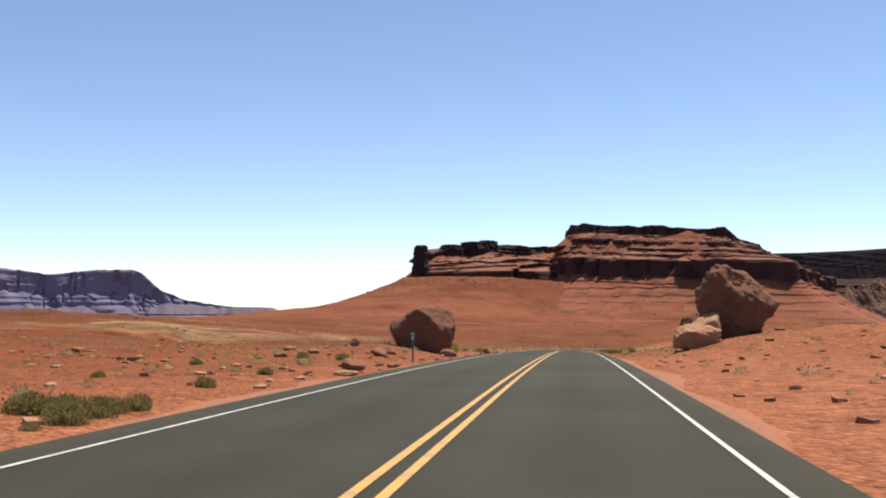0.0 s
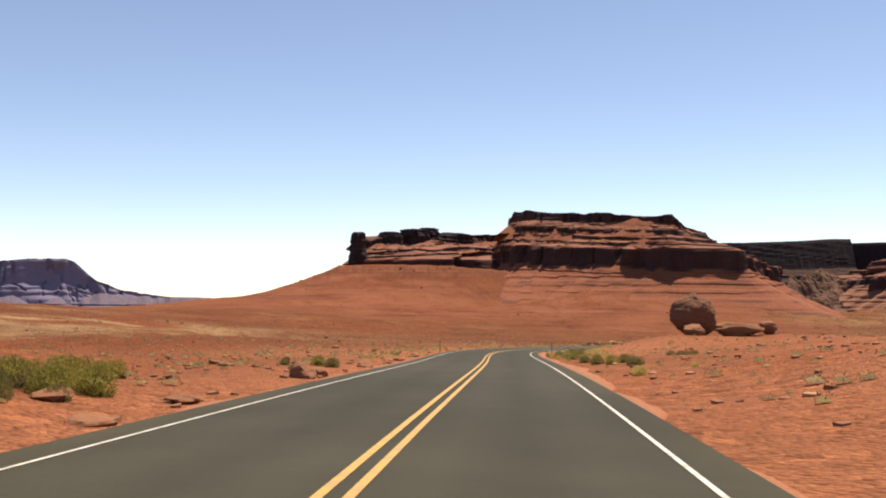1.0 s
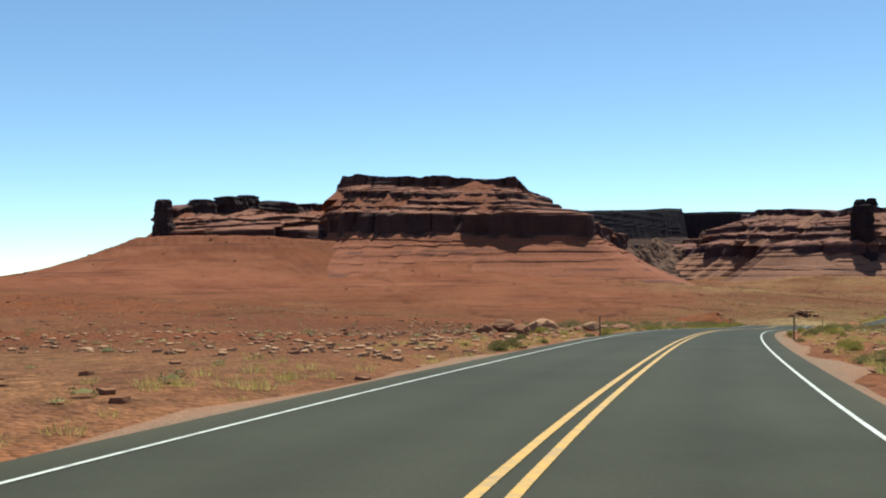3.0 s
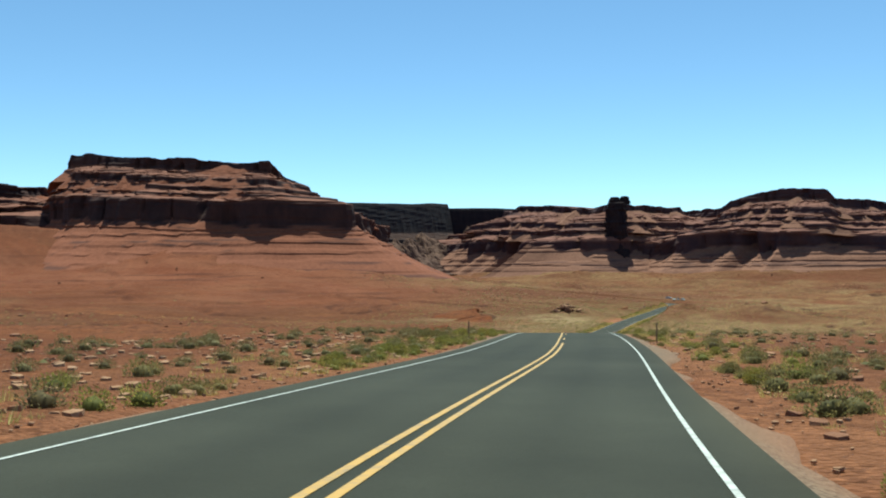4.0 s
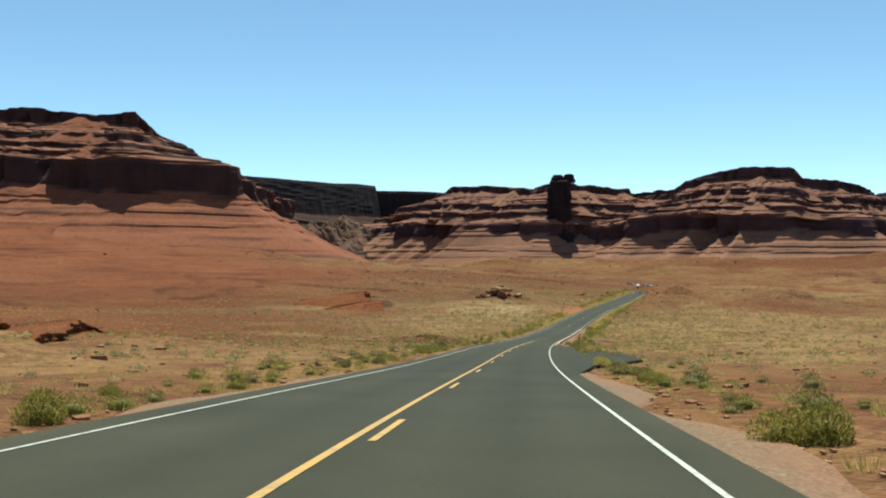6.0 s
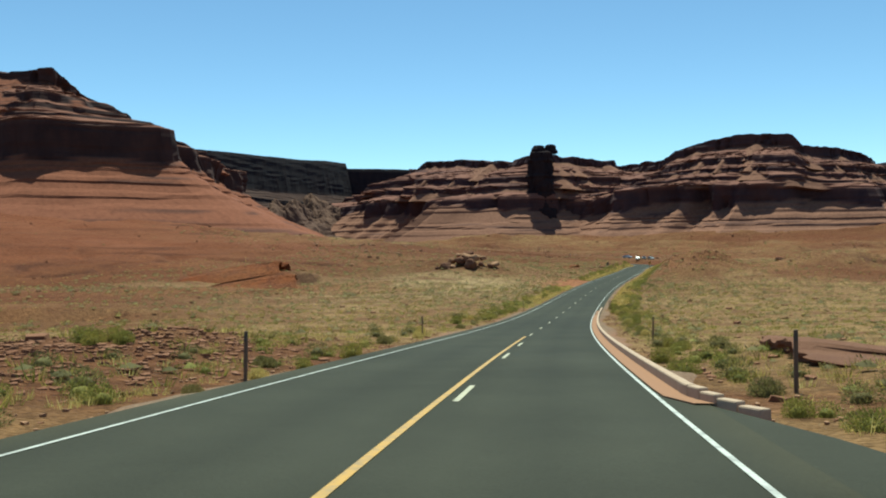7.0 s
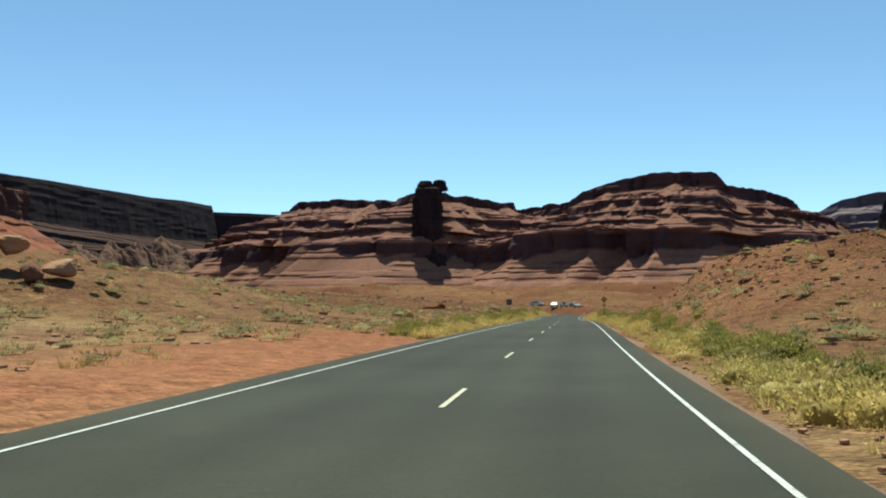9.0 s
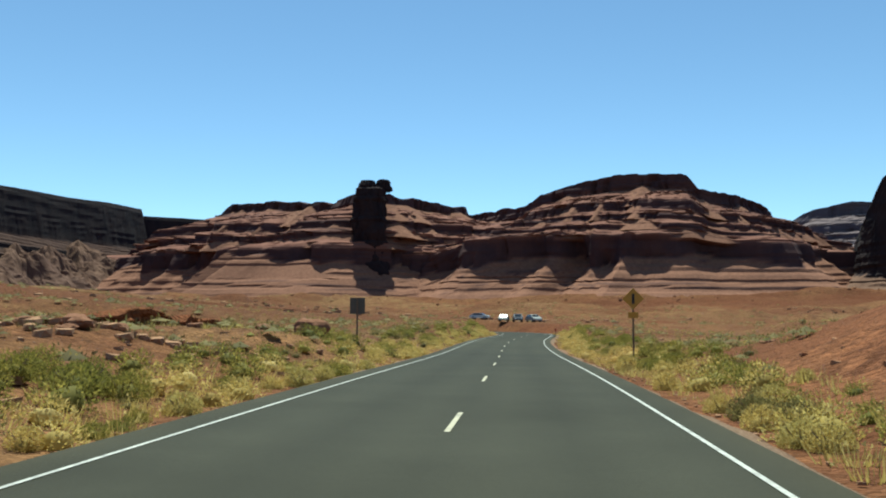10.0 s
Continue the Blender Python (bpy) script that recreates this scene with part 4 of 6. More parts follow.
def plain(name, colour, rough=0.6, spec=0.3, metal=0.0, wear=0.25):
    mat, nt, b = material(name, rough, spec)
    b.inputs["Metallic"].default_value = metal
    dirt = noise_out(nt, coords(nt), 14.0, 5, 0.65)
    nt.links.new(mix(nt, ramp(nt, dirt, [(0.45, (0, 0, 0)), (0.8, (wear, wear, wear))]), colour, (0.24, 0.14, 0.09)), b.inputs["Base Color"])
    return mat


M_POST = plain("brown_weathered_post", (0.15, 0.10, 0.07), 0.85, 0.15)
M_SIGN_GREEN = plain("green_sign_sheet", (0.012, 0.13, 0.075), 0.45, 0.4)
M_SIGN_WHITE = plain("white_sign_mark", (0.75, 0.76, 0.72), 0.45, 0.4)
M_SIGN_ORANGE = plain("amber_warning_sheet", (0.52, 0.25, 0.035), 0.6, 0.3)
M_SIGN_BLACK = plain("black_sign_mark", (0.02, 0.02, 0.02), 0.5, 0.3)
M_SIGN_BACK = plain("dull_sign_back", (0.10, 0.085, 0.07), 0.6, 0.3, 0.3)
M_CONCRETE = plain("sandy_pink_concrete", (0.4, 0.28, 0.2), 0.9, 0.15, 0.0, 0.5)
M_SILT = plain("pale_orange_silt", (0.272, 0.144, 0.088), 0.95, 0.05, 0.0, 0.5)
M_TYRE = plain("black_tyre_rubber", (0.018, 0.018, 0.018), 0.85, 0.2)
M_RIM = plain("grey_wheel_rim", (0.35, 0.35, 0.36), 0.4, 0.5, 0.7)
M_CARGLASS = plain("dark_car_glass", (0.015, 0.018, 0.02), 0.08, 0.6, 0.0, 0.05)
M_LAMP = plain("clear_headlight", (0.6, 0.6, 0.58), 0.2, 0.6)


def gravel_material():
    mat, nt, b = material("tan_roadside_gravel", 0.95, 0.1)
    v = coords(nt)
    vor = node(nt, "ShaderNodeTexVoronoi", Scale=48.0)
    nt.links.new(v, vor.inputs["Vector"])
    blot = noise_out(nt, v, 0.8, 5, 0.6)
    col = ramp(nt, vor.outputs["Color"], [(0.1, (0.0828, 0.0598, 0.0414)), (0.5, (0.138, 0.0966, 0.0662)), (0.9, (0.221, 0.161, 0.11))])
    col = mix(nt, ramp(nt, blot, [(0.4, (0, 0, 0)), (0.65, (0.8, 0.8, 0.8))]), col, (0.170, 0.105, 0.066))
    soil = nt.nodes.new("ShaderNodeAttribute")
    soil.attribute_name = "soil"
    col = mix(nt, soil.outputs["Fac"], col, mix(nt, 0.5, (0.27, 0.105, 0.055), ramp(nt, vor.outputs["Color"], [(0.2, (0.7, 0.7, 0.7)), (0.8, (1.2, 1.2, 1.2))]), "MULTIPLY"))
    nt.links.new(col, b.inputs["Base Color"])
    bump(nt, b, vor.outputs["Distance"], 0.6, 0.012)
    return mat


M_GRAVEL = gravel_material()


# ---------------------------------------------------------------- gravel shoulders
def shoulder(name, side, edge, width, label):
    idx = np.arange(0, len(CX), 1)
    rows = []
    rag = (0.28 * fbm(RS * 0.35, RS * 0 + side, 0, 4, 90) - 0.22 * smooth(365, 385, RS)) * (1 - 0.35 * smooth(365, 385, RS))
    for k, q in enumerate(np.linspace(0, 1, 6)):
        o = side * (edge + (width + rag) * q - 0.02)
        x, y = CX + NX * o, CY + NY * o
        g = ground_z(x, y)
        z = (CZ - 0.015) * (1 - smooth(0.05, 0.9, q)) + (g + 0.02) * smooth(0.05, 0.9, q) - (0.08 if k == 5 else 0)
        rows.append(np.stack([x, y, z + (0.012 * vnoise(x * 3, y * 3, 0, 91) if k else 0)], 1))
    v = np.stack(rows, 1).reshape(-1, 3)
    f = grid_faces(len(idx), 6)
    ob = mesh_object(name, v, f[:, ::-1] if side > 0 else f, M_GRAVEL)
    soil = np.clip(1 - smooth(170, 200, RS) + 0.5 * fbm(RS * 0.12, RS * 0, 0, 3, 92), 0, 1)[:, None] * np.linspace(0.3, 1.0, 6)[None, :] + np.linspace(0, 0.3, 6)[None, :]
    at = ob.data.attributes.new("soil", "FLOAT", "POINT")
    at.data.foreach_set("value", np.clip(soil, 0, 1).ravel().astype(np.float32))
    return tagged(ob, label, "shoulder", kind="structure")


shoulder("shoulder_left", -1, EDGE_L, 0.36, "narrow gravel strip along the asphalt's far edge")
shoulder("shoulder_right", 1, EDGE_R, 0.36, "narrow gravel strip along the asphalt's near edge")


def beside(s, o):
    """The place at station s, o metres right of the centre line, and the heading there."""
    i = s * 2
    x = np.interp(i, np.arange(len(CX)), CX + NX * o)
    y = np.interp(i, np.arange(len(CX)), CY + NY * o)
    j = min(int(i), len(TX) - 1)
    return float(x), float(y), math.degrees(math.atan2(TX[j], TY[j]))


# ---------------------------------------------------------------- kerb
S_KERB0, S_KERB1 = 327.45, 366.4
kerb = top_level("kerb", 0, 0, 0)
tagged(kerb, "broken line of sandy pink concrete kerb stones", "kerb", kind="structure")


def kerb_line(q):
    """The kerb's offset: it curls outwards at its start."""
    return 1.69 + 0.30 * np.clip(1 - (np.asarray(q) - S_KERB0) / 1.1, 0, 1) ** 1.7


gut = strip("gutter", lambda q: 1.500 + 0.14 * np.clip(1 - (q - S_KERB0 - 0.45) / 0.7, 0, 1) ** 2, lambda q: kerb_line(q) - 0.03, 0.012, S_KERB0 + 0.45, 361.6, M_SILT, 0.03, 1, kerb)
tagged(gut, "silt-covered concrete gutter")
for a, b in ((362.0, 363.1), (363.5, 365.4)):
    tagged(strip("gutter", lambda q: 1.512 + 0.004 * np.sin(q * 3), lambda q: 1.62 + 0.008 * np.sin(q * 4 + 1), 0.012, a, b, M_SILT, 0.03, 0.2, kerb), "broken piece of concrete gutter")
kerb_meshes = []
for length in (0.62, 0.115, 0.9):
    v, f = box_mesh(-0.036, 0.036, -length, length, -0.06, 0.092, 0.012)
    kme = bpy.data.meshes.new("kerb_stone")
    kme.from_pydata(v, [], f)
    kme.materials.append(M_CONCRETE)
    kerb_meshes.append((kme, length))
rng = random.Random(5)
SLOPE = np.gradient(CZ, RS)
q = S_KERB0
while q < S_KERB1:
    late = max(0.0, (q - 359.5) / 7)
    kme, half = kerb_meshes[1 if q < S_KERB0 + 1.3 else (0 if late == 0 else (2 if 362 < q < 364 else 0))]
    mid = q + half
    out = float(kerb_line(mid)) + rng.uniform(-0.05, 0.03) * late
    x, y, head = beside(mid, out)
    turn = math.degrees(math.atan(float(kerb_line(mid + 0.1) - kerb_line(mid - 0.1)) / 0.2))
    stone = new("kerb_stone", kme)
    stone.parent = kerb
    stone.matrix_basis = pose(x, y, float(at_station(mid, CZ)) - 0.02 * late - 0.075 * max(0.0, 1 - (mid - S_KERB0) / 0.85), math.degrees(math.atan(float(SLOPE[int(mid * 2)]))) + rng.uniform(-3, 2) * late, rng.uniform(-6, 6) * late, -head - turn + rng.uniform(-4, 4) * late)
    q += 2 * half + (0.003 if half < 0.2 else 0.02) + rng.uniform(0.05, 0.3) * late


# ---------------------------------------------------------------- great boulders
BALANCED = [(-1.38, 0.0, -0.25), (-0.95, 0.62, 0.10), (0.10, 1.04, 0.15), (1.06, 0.96, 0.0), (1.37, 0.29, -0.25), (0.96, -0.93, 0.0), (-0.99, -0.93, -0.1)]
tagged(rock("boulder", -0.50, 26.0, (1.30, 1.36, 1.40), 1210, "huge balanced red-brown boulder beside the road", "boulder", 6, 6, M_VARNISHED, rough=0.05, layers=0.008, sink=0.03, outline=BALANCED, sharp=20,
            faces=[(-0.28, -0.94, -0.20, 0.84), (-0.75, -0.60, -0.28, 1.25), (0.62, -0.60, 0.50, 0.98), (0.25, -0.50, 0.83, 1.10), (0.55, -0.75, -0.36, 1.02), (0.0, 1.0, 0.1, 1.1), (0.3, 0.8, 0.5, 1.15)]), group="great boulders")
KNOBBLY = [(-1.0, -0.4, -0.1), (-1.0, 0.1, -0.2), (-0.64, 0.77, 0.2), (-0.14, 1.02, 0.3), (0.27, 0.86, -0.1), (1.0, 0.26, -0.3), (1.32, -0.29, -0.1), (0.85, -0.88, 0.0), (0.1, -1.02, 0.0), (-0.85, -0.98, 0.0)]
tagged(rock("boulder", 8.22, 25.85, (1.66, 1.7, 2.04), 2214, "great knobbly domed sandstone boulder on the bank", "boulder", 6, -20, M_VARNISHED, rough=0.16, layers=0.006, sink=0.07, outline=KNOBBLY, sharp=18,
            faces=[(-0.25, -0.95, -0.18, 0.80), (0.50, -0.62, 0.60, 0.84), (-0.45, -0.88, -0.05, 0.90), (0.5, -0.84, -0.2, 0.92), (0.0, 1.0, 0.1, 1.0)]), group="great boulders")
SLAB = [(-2.3, -0.6, -0.2), (-2.1, 0.2, -0.3), (-1.2, 0.85, -0.3), (1.5, 1.05, -0.2), (2.3, 0.5, -0.1), (2.35, -1.0, 0.0), (-2.2, -1.0, 0.0)]
tagged(rock("boulder", 6.88, 24.6, (0.52, 0.56, 0.60), 3307, "low flat-topped sandstone slab below the boulders", "boulder", 6, -19, M_PALEROCK, rough=0.07, layers=0.02, sink=0.05, outline=SLAB, sharp=24,
            faces=[(-0.1, -0.92, -0.38, 0.95), (0.1, -0.5, 0.86, 1.1), (0.4, -0.8, -0.1, 1.3), (0.0, 1.0, 0.1, 1.3)]), group="great boulders")
LEANING = [(-1.1, -0.8, -0.1), (-0.95, -0.1, -0.4), (0.3, 0.8, -0.3), (0.9, 1.0, -0.1), (1.05, 0.2, -0.1), (0.95, -1.0, 0.0), (-1.0, -1.0, 0.0)]
tagged(rock("boulder", 7.10, 24.95, (0.96, 0.96, 0.96), 3311, "pale leaning sandstone block between the boulders", "boulder", 4, -19, M_PALEROCK, rough=0.05, layers=0.015, sink=0.06, outline=LEANING, sharp=26,
            faces=[(0.0, -1.0, 0.1, 0.7), (-0.1, -0.5, 0.85, 0.75), (0.0, 1.0, 0.1, 0.7)]), group="great boulders")
tagged(rock("boulder", 18.0, 64.5, (2.35, 2.1, 2.25), 4401, "round balanced sandstone boulder on low blocks", "boulder", 6, 0, M_VARNISHED, cuts=12, rough=0.07, layers=0.008, sink=0.06, round_off=0.7), group="great boulders")
tagged(rock("boulder", 17.5, 62.9, (1.3, 0.9, 0.62), 4407, "low pale block under the round boulder", "boulder", 4, 30, cuts=8, sink=0.2), group="great boulders")
tagged(rock("boulder", 20.2, 64.6, (2.3, 1.2, 0.75), 4411, "long dark slab lying beside the round boulder", "boulder", 4, -10, cuts=8, sink=0.2), group="great boulders")
tagged(rock("boulder", 22.0, 65.2, (0.9, 0.8, 0.8), 4413, "dark block at the slab's end", "boulder", 4, 10, cuts=8, sink=0.2), group="great boulders")

# ---------------------------------------------------------------- rocks along the road: x, y, size, flatness
ROCKS_BEFORE_BEND = [(0.15, 24.5, 0.42, 0.6), (-1.45, 20.6, 0.4, 0.6), (-1.2, 21.9, 0.3, 0.5), (-2.3, 24.0, 0.24, 1.1), (0.9, 27.6, 0.4, 0.3), (1.3, 29.5, 0.36, 0.35), (0.2, 28.6, 0.4, 0.4), (-0.9, 13.6, 0.42, 0.55), (-0.55, 12.4, 0.34, 0.4), (0.1, 15.6, 0.26, 0.5), (2.6, 34.6, 0.5, 0.55), (3.2, 35.4, 0.34, 0.5), (3.0, 40.2, 0.46, 0.45), (4.3, 46.0, 0.3, 0.4), (4.2, 51.5, 0.36, 0.5)]
ROCKS_PAST_BEND = [(19.3, 89.8, 0.55, 0.5), (19.75, 92.2, 0.62, 0.62), (21.2, 93.2, 0.85, 0.5), (20.85, 93.0, 0.45, 0.7), (20.4, 90.9, 0.34, 0.6), (21.95, 92.5, 0.36, 0.5), (22.8, 93.5, 0.5, 0.6), (23.85, 95.1, 0.4, 0.4), (24.8, 96.1, 0.4, 0.5), (18.9, 91.3, 0.4, 0.6), (25.6, 97.6, 0.7, 0.3), (10.6, 17.6, 0.22, 0.6), (9.8, 18.6, 0.16, 0.6), (8.9, 16.2, 0.24, 0.7), (9.6, 19.6, 0.28, 0.4), (10.9, 22.0, 0.26, 0.6), (7.4, 15.0, 0.2, 0.5)]
for k, (x, y, w, flat) in enumerate(ROCKS_BEFORE_BEND + ROCKS_PAST_BEND):
    off = float(nearest_road([x], [y])[0][0])
    if abs(off) < 2.15 + 0.55 * w:
        x, y, _ = beside(station(x, y), math.copysign(2.15 + 0.55 * w + 0.05 * (k % 4), off))
    pale = k in (8, 17, 18, 19, 21, 22)
    rock("roadside_rock", x, y, (w, w * 0.8, w * flat), 500 + k * 7, "pale weathered sandstone rock on the verge" if pale else "red-brown broken sandstone rock on the verge", "rock", 3, (k * 67) % 360, M_PALEROCK if pale else None, group="rocks along the road", cuts=9, sink=0.25, round_off=0.03, rough=0.05, layers=0.02)

# the heap of rocks on the rise: along and across the line of sight, width, height, lift, pale
HEAP = [(-2.1, 0.4, 1.5, 0.95, 0.0, 0), (0.35, -0.3, 1.35, 1.2, 0.0, 0), (-0.7, 1.0, 1.2, 0.9, 0.25, 0), (0.2, 1.5, 1.3, 0.8, 0.55, 1), (1.0, 1.0, 1.1, 0.7, 0.5, 1), (-1.3, 1.6, 1.0, 0.7, 0.35, 1), (1.9, 1.4, 0.9, 0.55, 0.5, 1), (3.2, 1.0, 1.0, 0.6, 0.2, 1), (2.5, 0.5, 0.7, 0.5, 0.1, 0), (-0.1, 0.5, 0.8, 0.6, 0.45, 0), (-1.5, 0.2, 0.7, 0.5, 0.1, 1), (0.9, 0.1, 0.6, 0.45, 0.05, 1), (1.5, 0.3, 0.55, 0.5, 0.2, 0), (-0.4, 2.0, 0.9, 0.6, 0.6, 1), (0.7, 2.2, 0.8, 0.6, 0.75, 0), (-3.0, 0.9, 0.6, 0.4, 0.0, 0)]
for k, (al, ac, w, h, up, pale) in enumerate(HEAP):
    x, y = 143.0 + 0.905 * al + 0.426 * ac, 251.6 - 0.426 * al + 0.905 * ac
    rock("heap_rock", x, y, (w, w * 0.85, h), 900 + k, "pale weathered sandstone rock in a heap" if pale else "brown angular sandstone rock in a heap", "rock", 3, (k * 71) % 360, M_PALEROCK if pale else M_VARNISHED, group="heap of rocks", cuts=9, sink=0.3, round_off=0.05, rough=0.06).location.z += up
for k, (x, y, w) in enumerate([(177.4, 267.9, 0.75), (176.5, 268.4, 0.4), (170.6, 262.9, 0.42), (171.3, 263.6, 0.36), (170.1, 263.3, 0.30), (170.9, 263.9, 0.48), (171.9, 263.3, 0.26), (170.3, 262.5, 0.24), (171.5, 264.4, 0.34), (172.4, 264.1, 0.22), (205.0, 259.0, 1.6), (214.0, 262.0, 1.8), (209.0, 256.0, 1.3), (219.0, 266.0, 1.2)]):
    rock("hill_rock", x, y, (w, w * 0.85, w * (0.7 if w > 0.5 else 0.4)), 990 + k, "dark brown sandstone rock on the slope", "rock", 3, k * 50, group="rocks on the slopes", cuts=8, sink=0.3)


# ---------------------------------------------------------------- posts and signs
def delineator():
    ob = top_level("delineator_post", 0, 0, 0)
    v, f = box_mesh(-0.016, 0.016, -0.012, 0.012, -0.10, 0.50, 0.004)
    part("post", v, f, M_POST, ob, shade=False)
    v, f = box_mesh(-0.013, 0.013, -0.0185, -0.0125, 0.41, 0.475, 0.002)
    part("reflector", v, f, M_SIGN_BACK, ob, "small dull reflector plate", shade=False)
    return tagged(ob, "slim brown wooden marker post beside the road", "post", "marker posts")


first = delineator()
SPOTS = [(180.3, -2.5), (176.4, 2.25), (213.1, -2.08), (211.9, 2.1), (245.2, -2.55), (243.9, 2.25), (329.9, -1.98), (329.4, 2.64), (343.1, -2.5), (340.6, 2.6), (366.7, -2.08), (368.1, 2.05), (368.6, 2.12)]
for k, (q, off) in enumerate(SPOTS):
    bx, by, head = beside(q, off)
    m = pose(bx, by, level(bx, by), 0, 0.0 if k % 3 else 1.5, -head)
    if k:
        copy_thing(first, m)
    else:
        first.matrix_basis = m


def road_sign(name, x, y, head, post_h, plate, shape, label, bars=()):
    """A sign on a post: plate gives width and height of the sheet, whose middle is at the post's top."""
    z = level(x, y)
    ob = top_level(name, x, y, z, -head)
    v, f = box_mesh(-0.018, 0.018, -0.012, 0.012, -0.12, post_h, 0.004)
    part("post", v, f, M_POST, ob, shade=False)
    w, h, mat = plate
    v, f = box_mesh(-w / 2, w / 2, -0.022, -0.012, -h / 2, h / 2, 0.003)
    v = np.array(v)
    if shape == "diamond":
        c = math.sqrt(0.5)
        v = np.stack([(v[:, 0] - v[:, 2]) * c, v[:, 1], (v[:, 0] + v[:, 2]) * c], 1)
    v[:, 2] += post_h - (0.0 if shape == "diamond" else h / 2 - 0.01)
    sheet = part("sign_sheet", v, f, mat, ob, shade=False)
    for bw, bh, bz, bmat in bars:
        v, f = box_mesh(-bw / 2, bw / 2, -0.026, -0.0225, post_h + bz - bh / 2, post_h + bz + bh / 2)
        part("sign_mark", v, f, bmat, sheet, shade=False)
    return tagged(ob, label, "road sign")


mx, my, mhead = beside(139.7, -2.5)
road_sign("mile_marker", mx, my, mhead, 0.62, (0.10, 0.18, M_SIGN_GREEN), "plate", "small green mile marker on a brown post", [(0.045, 0.022, -0.035, M_SIGN_WHITE), (0.022, 0.07, -0.11, M_SIGN_WHITE)])
sign = road_sign("warning_sign", 181.17, 262.41, 47, 1.24, (0.30, 0.30, M_SIGN_ORANGE), "diamond", "amber diamond warning sign on a brown post", [(0.05, 0.20, 0.0, M_SIGN_BLACK)])
v, f = box_mesh(-0.10, 0.10, -0.022, -0.012, 0.86, 0.98, 0.003)
part("speed_plate", v, f, M_SIGN_ORANGE, sign, "small amber plate under the diamond", shade=False)
road_sign("park_sign", 178.65, 267.98, 227, 1.08, (0.34, 0.36, M_SIGN_BACK), "plate", "back of a square dark sign on a post")
road_sign("red_marker", 205.5, 285.0, 47, 0.5, (0.10, 0.14, plain("red_marker_sheet", (0.35, 0.04, 0.03), 0.5)), "plate", "small red marker plate beside the road")


# ---------------------------------------------------------------- washed-out earth banks
def earth_bank(spine, height, seed, label, side=-1, mat=M_GROUND):
    """A low steep bank that a wash has cut, overhanging a little, its top sloping back into the ground."""
    q = np.arange(spine[0][0], spine[-1][0], 0.12)
    o = np.interp(q, [p[0] for p in spine], [p[1] for p in spine])
    at = np.array([beside(a, b)[:2] for a, b in zip(q, o)])
    way = np.gradient(at, axis=0)
    way /= np.linalg.norm(way, axis=1)[:, None]
    away = np.stack([-way[:, 1], way[:, 0]], 1) * -side
    g = ground_z(at[:, 0], at[:, 1])
    g = np.convolve(np.pad(g, 12, mode="edge"), np.ones(25) / 25, "valid")
    u = np.linspace(0, 1, len(q))
    tall = height * smooth(0, 0.16, u) * smooth(1, 0.84, u) * (0.8 + 0.5 * fbm(q * 0.6, q * 0.1, 0, 3, seed))
    shape = [(0.25, -0.5), (0.16, 0.0), (0.24, 0.22), (0.10, 0.40), (0.14, 0.56), (-0.06, 0.72), (-0.10, 0.92), (0.02, 1.0), (0.6, 1.0), (2.5, 0.8), (6.0, 0.4), (10.0, -0.35)]
    v = []
    for i, h in enumerate(tall):
        for k, (d, z) in enumerate(shape):
            w = d * height + 0.30 * height * float(vnoise(q[i] * 1.7 / max(height, 0.4), k * 0.35, 0, seed + 1)) + 0.5 * height * float(vnoise(q[i] * 0.5, 0, 0, seed + 2))
            v.append((at[i, 0] + away[i, 0] * w, at[i, 1] + away[i, 1] * w, g[i] - 0.06 + z * h))
    ob = mesh_object("earth_bank", v, grid_faces(len(q), len(shape))[:, ::-side], mat, shade=False)
    return tagged(ob, label, "bank", "earth banks", "structure")


earth_bank([(445.5, -9.6), (448.5, -7.3), (452.0, -7.0), (456.0, -7.6), (461.0, -9.2)], 0.34, 71, "low red-brown earth bank cut by a wash")
earth_bank([(392.0, -24.0), (398.0, -27.0), (405.0, -32.0), (421.0, -35.0)], 0.95, 72, "steep red-brown scarp of a dry wash")
earth_bank([(301.0, -10.0), (307.0, -11.6), (313.0, -13.8), (321.0, -16.4)], 0.5, 73, "low brown scarp across the meadow")
earth_bank([(330.6, 4.4), (331.4, 3.5), (332.6, 3.4), (334.2, 3.8), (336.0, 3.7), (338.0, 4.4)], 0.28, 74, "dark undercut soil bank behind the kerb", 1, M_VARNISHED)


